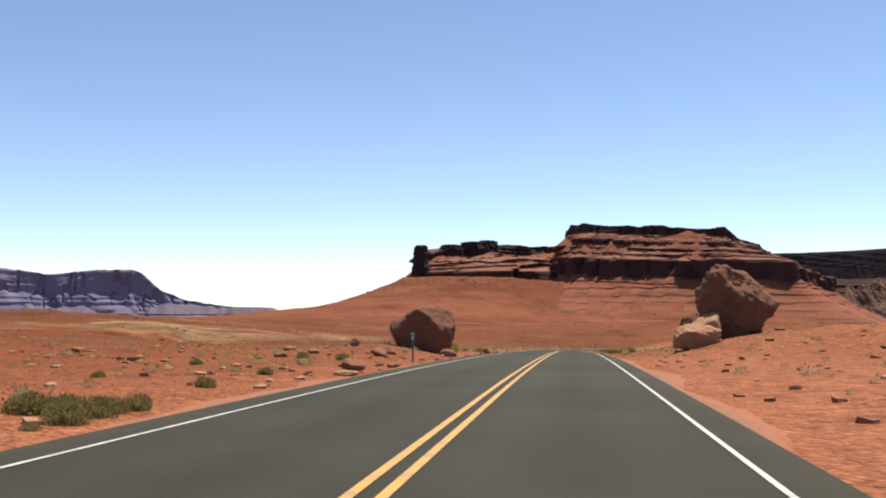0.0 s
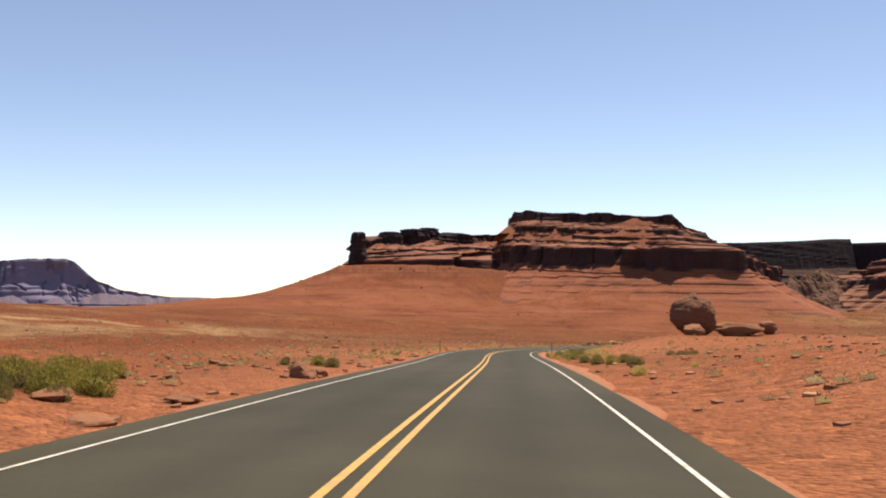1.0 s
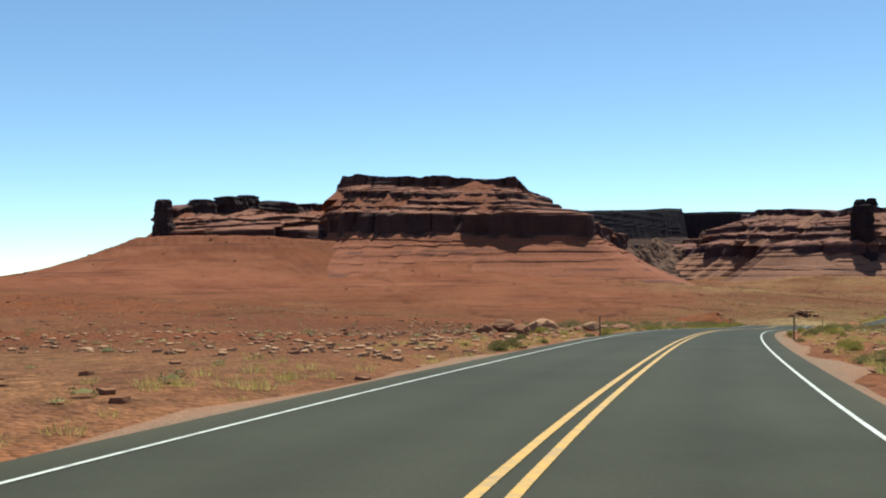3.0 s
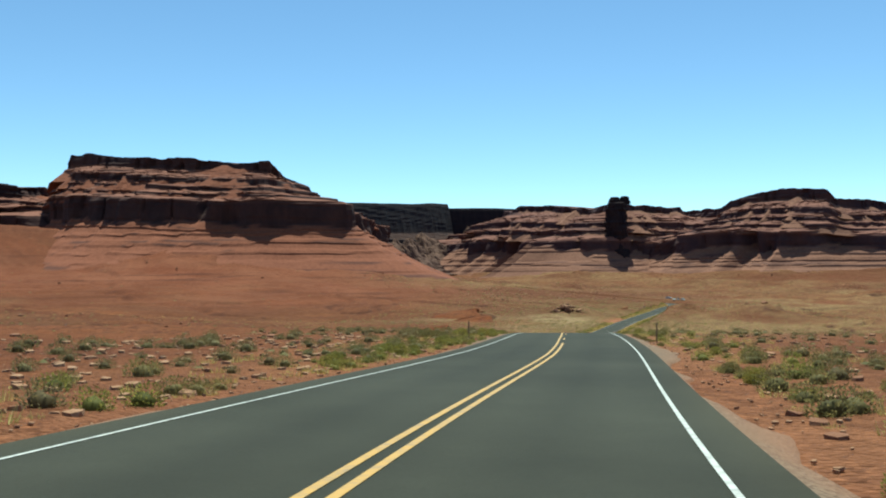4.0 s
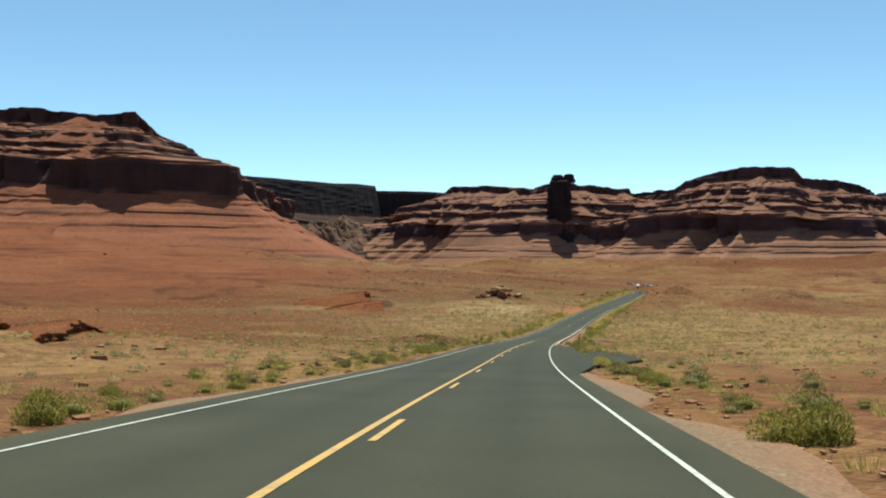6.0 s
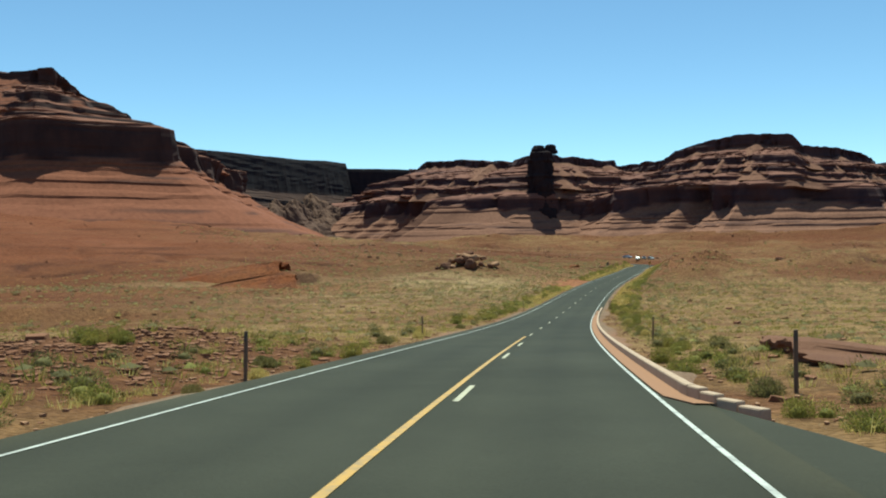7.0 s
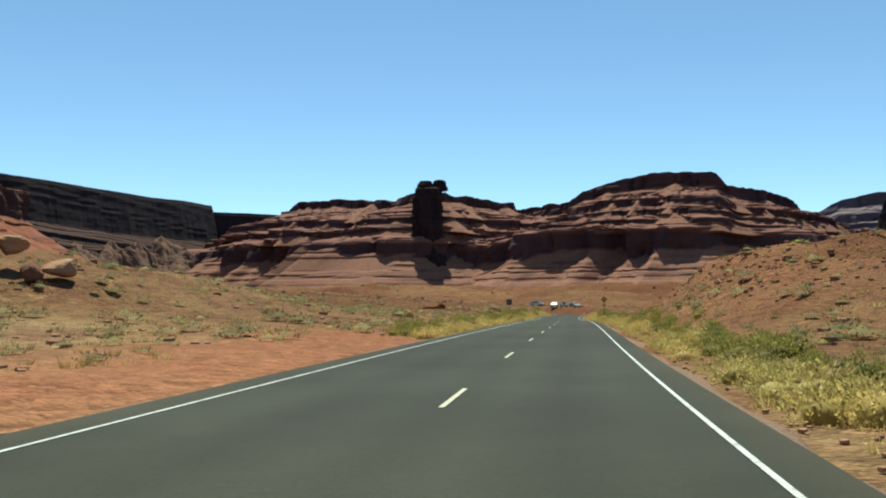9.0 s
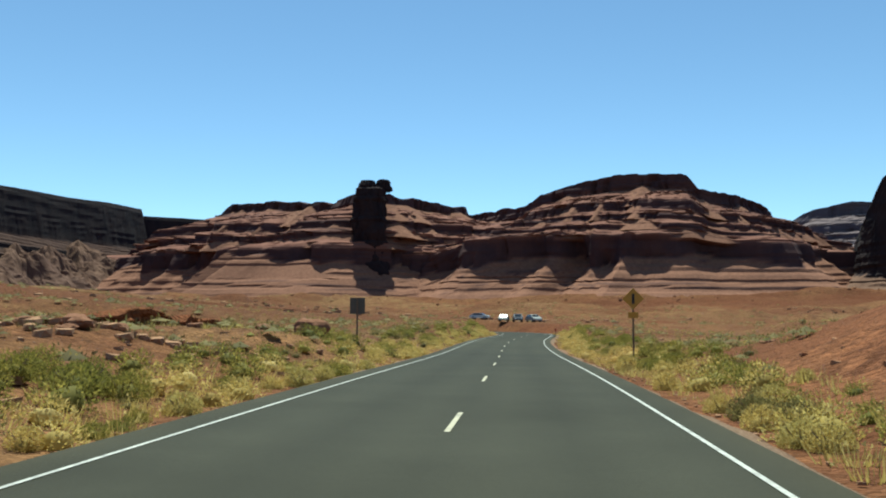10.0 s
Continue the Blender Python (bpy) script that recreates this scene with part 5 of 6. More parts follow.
# ---------------------------------------------------------------- parked cars
def car(x, y, head, paint, label, tall=1.0):
    z = level(x, y) + 0.02
    ob = top_level("car", x, y, z, -head)
    prof = [(-2.2, 0.35), (-2.25, 0.62), (-2.15, 0.92 * tall), (-1.9, 1.0 * tall), (-1.35, 1.38 * tall), (-0.2, 1.45 * tall), (0.55, 1.40 * tall), (1.15, 0.98 * tall), (1.9, 0.88 * tall), (2.2, 0.70), (2.22, 0.36)]
    v, f = [], []
    n = len(prof)
    for q in (-1, 1):
        for py, pz in prof:
            inset = 0.90 - (0.16 if pz > 1.02 * tall else 0)
            v.append((q * inset * K, py * K, pz * K))
    for i in range(n):
        j = (i + 1) % n
        f.append([i, j, n + j, n + i])
    f.append(list(range(n))[::-1])
    f.append([n + i for i in range(n)])
    part("body", v, f, paint, ob, shade=False)
    for q in (-1, 1):
        s = q * 0.905
        v = [(s * K, -1.55 * K, 1.02 * K * tall), (s * K, 0.95 * K, 1.02 * K * tall), (s * 0.86 * K, 0.48 * K, 1.36 * K * tall), (s * 0.86 * K, -1.25 * K, 1.34 * K * tall)]
        part("side_window", v, [[0, 1, 2, 3]], M_CARGLASS, ob, shade=False)
        part("headlight", *box_mesh((q * 0.62 - 0.14) * K, (q * 0.62 + 0.14) * K, 2.17 * K, 2.23 * K, 0.62 * K, 0.76 * K, 0.005), M_LAMP, ob, shade=False)
        for wy in (-1.35, 1.35):
            w = part("wheel", *tube([(q * 0.72 * K, wy * K, 0.33 * K), (q * 0.93 * K, wy * K, 0.33 * K)], [0.33 * K, 0.33 * K], 18), M_TYRE, ob)
            part("rim", *tube([(q * 0.92 * K, wy * K, 0.33 * K), (q * 0.945 * K, wy * K, 0.33 * K)], [0.20 * K, 0.19 * K], 14), M_RIM, w)
    part("windscreen", [(-0.70 * K, 1.14 * K, 1.02 * K * tall), (0.70 * K, 1.14 * K, 1.02 * K * tall), (0.66 * K, 0.60 * K, 1.40 * K * tall), (-0.66 * K, 0.60 * K, 1.40 * K * tall)], [[0, 1, 2, 3]], M_CARGLASS, ob, shade=False)
    part("rear_window", [(0.68 * K, -1.88 * K, 1.02 * K * tall), (-0.68 * K, -1.88 * K, 1.02 * K * tall), (-0.66 * K, -1.40 * K, 1.37 * K * tall), (0.66 * K, -1.40 * K, 1.37 * K * tall)], [[0, 1, 2, 3]], M_CARGLASS, ob, shade=False)
    return tagged(ob, label, "car", "parked cars")


P_WHITE, P_DARK, P_SILVER = plain("white_car_paint", (0.30, 0.30, 0.29), 0.5, 0.2, 0, 0.1), plain("dark_blue_car_paint", (0.02, 0.025, 0.04), 0.25, 0.5, 0, 0.1), plain("silver_car_paint", (0.45, 0.46, 0.47), 0.3, 0.5, 0.4, 0.1)
car(224.5, 307.0, 232, P_WHITE, "white saloon parked at the road's end")
car(225.5, 306.3, 222, P_DARK, "dark off-road car parked between white ones", 1.12)
car(226.5, 305.3, 205, P_WHITE, "white estate car parked at the road's end", 1.08)
car(229.5, 315.0, 150, P_SILVER, "silver car parked beyond the bend")


# ---------------------------------------------------------------- plants
def clump(rng, leaves, radius, height, leaf, blades=False, core=0):
    """Fine leafy twigs over a mound of rounded lobes, or upright blades."""
    v, f = [], []
    if blades:
        for k in range(leaves):
            a, r = rng.uniform(0, 6.283), radius * 0.55 * math.sqrt(rng.random())
            x, y = r * math.cos(a), r * math.sin(a)
            lean = rng.uniform(0.15, 0.95)
            h = height * rng.uniform(0.4, 1.0) * (1 - 0.35 * lean)
            tx, ty = x + lean * h * math.cos(a), y + lean * h * math.sin(a)
            w = leaf * rng.uniform(0.6, 1.2)
            b = rng.uniform(0, 3.14)
            dx, dy = w * math.cos(b), w * math.sin(b)
            i = len(v)
            v += [(x - dx, y - dy, -0.01), (x + dx, y + dy, -0.01), (tx, ty, h)]
            f.append([i, i + 1, i + 2])
        return v, f
    lobes = []
    for k in range(7):
        a, up, d = k * 0.9 + rng.uniform(-0.4, 0.4), rng.uniform(0.25, 0.9), rng.uniform(0.30, 0.5)
        q = math.sqrt(1 - up * up)
        lobes.append((q * math.cos(a) * d, q * math.sin(a) * d, up * d, rng.uniform(0.42, 0.58)))

    def reach(d):
        """How far the mound goes in one direction: the farthest side of any lobe."""
        best = 0.35
        for lx, ly, lz, lr in lobes:
            along = d[0] * lx + d[1] * ly + d[2] * lz
            off = lx * lx + ly * ly + lz * lz - along * along
            if off < lr * lr:
                best = max(best, along + math.sqrt(lr * lr - off))
        return best

    if core:
        ds, tri = BALLS[core]
        keep = [q for q in tri if ds[q, 2].min() > -0.35]
        place = {i: n for n, i in enumerate(sorted({int(i) for q in keep for i in q}))}
        for i in place:
            r = reach(ds[i]) * (rng.uniform(0.50, 0.60) if core > 1 else rng.uniform(0.66, 0.86))
            v.append((radius * r * ds[i, 0], radius * r * ds[i, 1], height * (0.06 + r * ds[i, 2])))
        f += [[place[int(i)] for i in q] for q in keep]
    for k in range(leaves):
        u, a = rng.uniform(-0.12, 1.0), rng.uniform(0, 6.283)
        q = math.sqrt(max(0.0, 1 - u * u))
        d = (q * math.cos(a), q * math.sin(a), u)
        r = reach(d) * (1 - 0.42 * rng.random() ** 1.4)
        c = Vector((radius * r * d[0], radius * r * d[1], height * (0.06 + r * d[2])))
        n = Vector((d[0] + rng.uniform(-0.7, 0.7), d[1] + rng.uniform(-0.7, 0.7), d[2] + rng.uniform(-0.3, 0.9))).normalized()
        side = n.cross(Vector((rng.uniform(-1, 1), rng.uniform(-1, 1), rng.uniform(-1, 1)))).normalized() * leaf * rng.uniform(0.3, 0.6)
        i = len(v)
        v += [tuple(c - side), tuple(c + side), tuple(c + n * leaf * rng.uniform(1.1, 2.1))]
        f.append([i, i + 1, i + 2])
    return v, f


def bush_model(seed, mat, radius, height, leaves=2300, leaf=0.0105):
    rng = random.Random(seed)
    ob = top_level("bush", 0, 0, 0)
    v, f = clump(rng, leaves, radius, height, leaf, False, 2)
    part("foliage", v, f, mat, ob)
    sv, sf = [], []
    for k in range(7):
        a = k * 0.9 + rng.random()
        r = radius * rng.uniform(0.3, 0.7)
        tv, tf = tube([(0, 0, -0.04), (r * 0.4 * math.cos(a), r * 0.4 * math.sin(a), height * 0.35), (r * math.cos(a), r * math.sin(a), height * 0.7)], [0.008, 0.006, 0.003], 4)
        sf += [[i + len(sv) for i in q] for q in tf]
        sv += tv
    part("branchwork", sv, sf, M_STEM, ob, "thin grey woody stems", shade=False)
    return ob


BUSHES = [(bush_model(1, M_BUSH, 0.20, 0.17), "grey-green rounded sagebrush on sandy soil"), (bush_model(2, M_GREEN, 0.22, 0.22), "fresh green rounded bush beside the road"), (bush_model(3, M_BUSH, 0.17, 0.13), "low grey-green scrub on red soil"),
          (bush_model(4, M_DRY, 0.18, 0.14), "dry brownish low shrub on red soil"), (bush_model(5, M_GREEN, 0.26, 0.20, 2800), "broad green brush beside the road"), (bush_model(6, M_STRAW, 0.20, 0.20), "straw-yellow dry rabbitbrush on the verge")]
USED = [0] * len(BUSHES)
# bushes set one by one, stretch by stretch: station, metres right of the centre line, kind, scale
DOWNHILL = [(244.1, -2.0, 1, 0.7), (245.6, -3.6, 0, 1.8), (242.7, -2.9, 0, 1.1), (243.3, -2.7, 0, 0.8), (243.0, -2.2, 4, 0.6), (242.3, -2.3, 3, 0.6), (241.7, -2.1, 1, 0.4), (248.2, -3.1, 1, 1.1), (249.8, -3.2, 0, 0.8), (248.9, -2.2, 4, 0.7), (249.2, 1.9, 0, 0.7), (247.8, 2.0, 3, 0.7), (246.1, 2.0, 0, 0.6), (244.6, 2.0, 3, 0.7), (244.7, 2.2, 3, 0.5), (242.1, 2.2, 0, 0.5)]
LOWER_SLOPE = [(275.1, -2.2, 4, 0.8), (275.9, -2.3, 5, 0.7), (276.9, -2.3, 1, 0.5), (277.4, -2.3, 5, 0.8), (278.1, -2.2, 4, 0.8), (278.9, -2.3, 5, 0.9), (280.1, -2.1, 4, 0.7), (282.0, -2.2, 1, 1.0), (283.9, -2.2, 4, 1.0), (287.2, -2.2, 5, 1.1), (292.4, -2.4, 1, 1.0), (278.1, -3.4, 2, 0.9), (276.0, 1.9, 0, 0.5), (275.2, 1.9, 0, 0.5), (274.8, 2.0, 1, 0.5), (274.5, 2.1, 1, 0.6), (278.4, 2.5, 3, 1.0), (278.2, 3.0, 3, 1.6), (277.0, 3.1, 3, 1.6), (285.7, 2.1, 5, 1.0), (291.9, 2.3, 1, 1.0)]
PAST_BEND = [(213.5, -3.6, 1, 0.7), (214.0, -3.6, 1, 0.6), (212.8, -2.3, 0, 0.6), (213.3, -2.3, 0, 0.5), (214.0, -2.1, 1, 0.9), (211.8, 1.9, 0, 0.3), (211.5, 2.2, 3, 0.6), (214.7, 2.1, 0, 0.4), (217.9, 2.7, 0, 0.6), (217.8, 2.1, 1, 0.6), (224.8, 2.2, 1, 0.8), (213.1, -3.8, 3, 0.7), (216.8, -4.3, 0, 0.8)]
OPEN_PLAIN = [(127.0, -2.5, 0, 0.9), (126.6, -2.5, 0, 0.4), (132.8, -3.2, 2, 0.7), (131.2, -4.6, 2, 0.6), (134.8, -5.0, 2, 0.7), (152.7, -4.2, 1, 1.8), (151.5, -4.1, 0, 0.7), (158.5, -3.2, 2, 0.7)]
INSIDE_BEND = [(174.5, 2.0, 0, 0.5), (173.3, 2.2, 0, 0.5), (172.2, 2.1, 5, 0.6), (178.5, 1.9, 5, 0.6), (176.1, 1.9, 0, 0.5), (171.8, 2.3, 5, 0.6), (177.2, -4.6, 2, 0.7), (174.5, -3.4, 2, 0.5), (172.8, -3.0, 0, 0.5), (174.4, -2.6, 2, 0.5)]
BEFORE_KERB = [(332.9, -4.9, 1, 1.6), (329.0, -2.1, 0, 0.6), (330.6, -2.1, 5, 0.7), (332.2, -2.0, 1, 0.6), (334.6, -2.1, 1, 1.0), (329.3, 2.4, 0, 0.8), (328.0, 2.3, 1, 0.6), (327.3, 2.5, 4, 0.7), (331.8, 1.8, 4, 0.9), (333.8, 1.8, 1, 0.9)]
KERB_END = [(369.0, 2.2, 4, 1.0), (370.2, 2.3, 1, 1.2), (371.5, 2.2, 4, 1.1), (372.5, 2.7, 0, 1.2), (373.6, 2.2, 5, 1.0), (368.2, 2.7, 1, 1.2), (369.5, 3.0, 0, 1.2), (367.0, 2.9, 4, 1.1), (366.0, 2.6, 0, 1.0), (375.0, 2.2, 1, 1.0), (364.5, 2.4, 1, 1.1), (363.2, 2.5, 5, 1.1), (365.3, 2.3, 4, 0.9), (362.2, 2.7, 0, 1.2)]
VALLEY_FLOOR = [(438.9, -3.3, 4, 2.0), (437.3, -2.2, 4, 0.6), (437.7, -2.2, 4, 0.5), (438.2, -2.3, 4, 0.5), (436.7, -2.3, 5, 0.7), (438.8, -2.2, 5, 1.0), (440.8, -2.5, 1, 0.8), (440.8, -2.4, 5, 0.8), (441.7, -2.3, 5, 0.8), (442.2, -2.1, 5, 1.1), (443.4, -2.0, 5, 1.1), (444.4, -1.7, 4, 1.1), (446.9, -1.6, 5, 1.0), (460.3, 3.6, 4, 2.2), (446.8, 2.8, 4, 1.6), (447.8, 2.3, 5, 1.2), (442.4, 1.9, 5, 1.0), (439.6, 1.9, 5, 0.8), (438.3, 1.8, 5, 0.9), (438.9, 2.2, 0, 1.2), (438.4, 2.4, 0, 1.1), (437.4, 1.9, 5, 0.8)]
VALLEY_FLOOR_NEXT = [(437.2, 2.2, 5, 0.9), (418.8, -2.5, 5, 0.8), (418.0, -2.3, 5, 0.7), (419.6, -2.3, 5, 0.6), (421.3, -2.4, 5, 0.7), (422.0, -2.1, 5, 0.8), (421.6, -2.2, 1, 0.5), (421.2, -2.8, 0, 0.8), (426.8, -5.4, 0, 1.8), (381.7, -2.1, 0, 0.3), (384.3, -2.8, 4, 1.0), (383.0, -2.6, 4, 1.0), (384.3, -2.6, 5, 0.8), (385.3, -2.5, 5, 0.8)]
FIRST_BUSHES = [(8.6, 47.9, 1, 0.9), (8.2, 44.5, 0, 1.0), (8.15, 42.9, 0, 1.1), (8.3, 42.1, 1, 1.0), (8.75, 42.5, 0, 1.1), (8.4, 40.4, 0, 1.2), (11.5, 47.2, 3, 1.3), (11.5, 46.2, 3, 1.3), (8.9, 46.0, 2, 0.9), (1.9, 39.3, 0, 1.0), (1.6, 39.7, 1, 0.9), (-2.55, 6.5, 0, 1.35), (-2.85, 6.3, 2, 1.1), (-2.3, 6.9, 0, 0.8), (0.0, 29.2, 1, 2.1), (-0.45, 29.1, 0, 1.9), (0.25, 28.6, 0, 0.8), (-0.1, 28.3, 2, 0.9), (-2.4, 9.3, 2, 0.8), (-1.9, 17.4, 0, 0.9), (-2.8, 18.4, 2, 0.9), (8.9, 17.6, 0, 1.0), (8.6, 17.2, 2, 0.8), (7.6, 26.6, 2, 1.2)]


def set_bush(x, y, kind, scale, turn):
    if scale > 1.25:
        for k in range(4):
            a, d = radians(turn + 90 * k), 0.17 * scale
            set_bush(x + d * math.cos(a), y + d * math.sin(a), kind, scale * (0.52 + 0.07 * (k % 3)), turn + 37 * k)
        return
    off = float(nearest_road([x], [y])[0][0])
    if abs(off) < 2.05:
        x, y, _ = beside(station(x, y), math.copysign(2.1, off))
    model, label = BUSHES[kind]
    m = pose(x, y, level(x, y) - 0.015, 0, 0, turn)
    if USED[kind]:
        ob = copy_thing(model, m)
    else:
        ob = model
        model.matrix_basis = m
    ob.scale = (scale, scale, scale * (1.1 + 0.25 * ((x * 7.3) % 1)))
    USED[kind] += 1
    tagged(ob, label, "bush", "roadside bushes")


rng = random.Random(21)
for x, y, kind, sc in FIRST_BUSHES:
    set_bush(x, y, kind, sc, rng.uniform(0, 360))
for stretch in (DOWNHILL, LOWER_SLOPE, PAST_BEND, OPEN_PLAIN, INSIDE_BEND, BEFORE_KERB, KERB_END, VALLEY_FLOOR, VALLEY_FLOOR_NEXT):
    for q, off, kind, sc in stretch:
        set_bush(*beside(q, off)[:2], kind, sc, rng.uniform(0, 360))
S_A, S_B, S_D, S_F = station(5.0, 36.0), station(19.0, 81.0), station(75.0, 156.0), station(190.0, 275.0)
count = 0
while count < 175:
    s = rng.uniform(S_A, S_F)
    side = rng.choice((-1, 1))
    if s < S_B and side < 0 and rng.random() < 0.75:
        continue
    gap = 2.45 + abs(rng.gauss(0, 1)) * (0.36 if s > S_B else 0.9) + (0.15 if S_KERB0 - 2 < s < S_KERB1 and side > 0 else 0)
    if side < 0 and S_BARE0 < s < S_BARE1:
        continue
    x, y, _ = beside(s, side * gap)
    if s < S_B:
        kind = rng.choice((0, 2, 3, 5))
    elif s < S_D:
        kind = rng.choice((0, 1, 4, 1, 5, 2))
    else:
        kind = rng.choice((0, 1, 5, 5, 2, 4))
    set_bush(x, y, kind, rng.uniform(0.45, 1.1) if S_B < s < S_D else rng.uniform(0.55, 1.25) * (0.7 if s < S_B else 1.0), rng.uniform(0, 360))
    count += 1


def scatter(name, spots, models, mat, label, category):
    """Many small plants or stones joined in one mesh: spots of x, y, z, scale, turn and which model."""
    V, F, base = [], [], 0
    for m, (mv, mf) in enumerate(models):
        mv, mf = np.array(mv, float), np.array(mf)
        sel = spots[spots[:, 5].astype(int) == m]
        if not len(sel):
            continue
        c, s = np.cos(sel[:, 4]), np.sin(sel[:, 4])
        x = sel[:, 0, None] + sel[:, 3, None] * (mv[None, :, 0] * c[:, None] - mv[None, :, 1] * s[:, None])
        y = sel[:, 1, None] + sel[:, 3, None] * (mv[None, :, 0] * s[:, None] + mv[None, :, 1] * c[:, None])
        z = sel[:, 2, None] + sel[:, 3, None] * mv[None, :, 2]
        V.append(np.stack([x, y, z], -1).reshape(-1, 3))
        F.append((mf[None] + (np.arange(len(sel)) * len(mv))[:, None, None] + base).reshape(-1, mf.shape[1]))
        base += len(sel) * len(mv)
    ob = mesh_object(name, np.concatenate(V), np.concatenate(F), mat, shade=category == "scrub")
    return tagged(ob, label, category, kind="stuff")




def field(seed, n, smin, smax, gmin, gmax, sides=(-1, 1), power=1.6):
    """Random places beside the road between two stations, denser near it; outside the asphalt."""
    g = np.random.default_rng(seed)
    s = g.uniform(smin, smax, n)
    side = g.choice(sides, n)
    o = side * (gmin + (gmax - gmin) * g.random(n) ** power)
    i = np.clip(s * 2, 0, len(CX) - 1)
    k = np.arange(len(CX))
    x, y = np.interp(i, k, CX) + np.interp(i, k, NX) * o, np.interp(i, k, CY) + np.interp(i, k, NY) * o
    off, _, st = nearest_road(x, y)
    keep = np.abs(off) > gmin - 0.05
    keep &= (((x - 176.6) / 6.5) ** 2 + ((y - 253.2) / 5.0) ** 2 > 1) | (np.abs(off) < 3.2)
    keep &= ~((off < 0) & (off > -4.2 + 0.5 * np.sin(st)) & (st > S_BARE0) & (st < S_BARE1))
    return x[keep], y[keep], g


def spots_of(x, y, g, lo, hi, kinds, sink=0.01):
    z = ground_z(x, y) - sink
    return np.stack([x, y, z, g.uniform(lo, hi, len(x)), g.uniform(0, 6.283, len(x)), g.integers(0, kinds, len(x))], 1)


R2 = random.Random(77)
SCRUB = [clump(R2, 38, 0.16, 0.14, 0.0200, False, 1) for _ in range(6)]
BRUSH = [clump(R2, 430, 0.18, 0.19, 0.0130, False, 2) for _ in range(6)]
LOW_TUFT = [clump(R2, 26, 0.16, 0.16, 0.008, True) for _ in range(4)]
TUFT = []
for _ in range(5):
    bv, bf = clump(R2, 50, 0.20, 0.15, 0.0048, True)
    lv, lf = clump(R2, 16, 0.13, 0.13, 0.016)
    TUFT.append((bv + lv, bf + [[i + len(bv) for i in q] for q in lf]))
# open scrub on the red plain
x, y, g = field(1, 3800, 40, station(30, 96), 3.4, 95, (-1, -1, 1), 1.3)
scatter("plain_scrub", spots_of(x, y, g, 0.35, 1.0, 6), SCRUB, M_DRY, "sparse dry brown scrub on red plain", "scrub")
x, y, g = field(2, 2600, 60, station(60, 136), 3.2, 70, (-1, 1), 1.5)
scatter("sage_scrub", spots_of(x, y, g, 0.35, 1.1, 6), SCRUB, M_BUSH, "scattered grey-green sage on red soil", "scrub")
# the meadow of small shrubs beyond
x, y, g = field(3, 4600, station(48, 120), station(215, 298), 2.9, 62, (-1, 1), 1.25)
scatter("meadow_shrubs", spots_of(x, y, g, 0.4, 1.25, 6), SCRUB, M_BUSH, "dense small grey-green shrubs on sandy ground", "scrub")
x, y, g = field(4, 1900, station(80, 163), station(215, 298), 2.8, 48, (-1, 1), 1.3)
scatter("green_shrubs", spots_of(x, y, g, 0.4, 1.2, 6), SCRUB, M_GREEN, "small green shrubs among dry grass", "scrub")
x, y, g = field(10, 320, station(30, 96), station(100, 187), 2.45, 3.6, (-1, -1, 1), 2.0)
scatter("verge_brush", spots_of(x, y, g, 0.45, 1.15, 6), BRUSH, M_GREEN, "green and yellow brush lining the road", "scrub")
x, y, g = field(11, 400, station(28, 94), station(205, 290), 2.5, 4.4, (-1, 1), 1.8)
scatter("verge_sage", spots_of(x, y, g, 0.6, 1.4, 6), BRUSH, M_BUSH, "grey-green sage lining the road", "scrub")
x, y, g = field(12, 420, station(122, 210), station(212, 294), 2.15, 2.95, (-1, 1), 1.3)
scatter("verge_rabbitbrush", spots_of(x, y, g, 0.7, 1.8, 6), BRUSH, M_STRAW, "yellow flowering rabbitbrush lining the road", "scrub")
# grass
x, y, g = field(5, 1500, station(121, 209), station(212, 296), 2.1, 3.2, (-1, 1), 1.4)
scatter("verge_grass", spots_of(x, y, g, 0.7, 1.5, 5), TUFT, M_STRAW, "tall straw-yellow grass along the asphalt", "grass")
x, y, g = field(6, 1900, station(7, 46), station(120, 208), 2.4, 4.6, (-1, 1), 1.8)
scatter("thin_grass", spots_of(x, y, g, 0.5, 1.05, 5), TUFT, M_STRAW, "thin dry grass tufts along the asphalt", "grass")
x, y, g = field(7, 8500, station(80, 163), station(215, 298), 3.0, 60, (-1, 1), 1.4)
scatter("meadow_grass", spots_of(x, y, g, 0.5, 1.1, 4), LOW_TUFT, M_STRAW, "dry yellow grass across the meadow", "grass")
# stones
STONES = []
for k in range(6):
    g = np.random.default_rng(40 + k)
    d, sf = BALLS[1]
    p = np.sign(d) * np.abs(d) ** 0.55 * g.uniform(0.82, 1.12, (len(d), 1)) * np.array([0.052, 0.040, 0.030])
    p[:, 2] = np.minimum(p[:, 2] + 0.012 + 0.15 * p[:, 0] * (k % 3 - 1), 0.030 + 0.2 * p[:, 1])
    STONES.append((p, sf))
x, y, g = field(8, 4500, 45, station(120, 208), 2.3, 40, (-1, 1), 2.2)
scatter("loose_stones", spots_of(x, y, g, 0.25, 1.6, 6, 0.005), STONES, M_BOULDER, "loose broken red stones on the soil", "stones")
x, y, g = field(9, 1700, 60, station(190, 275), 5.0, 75, (-1, 1), 1.2)
scatter("scattered_rocks", spots_of(x, y, g, 1.0, 3.6, 6, 0.01), STONES, M_BOULDER, "scattered small sandstone rocks on the slopes", "stones")


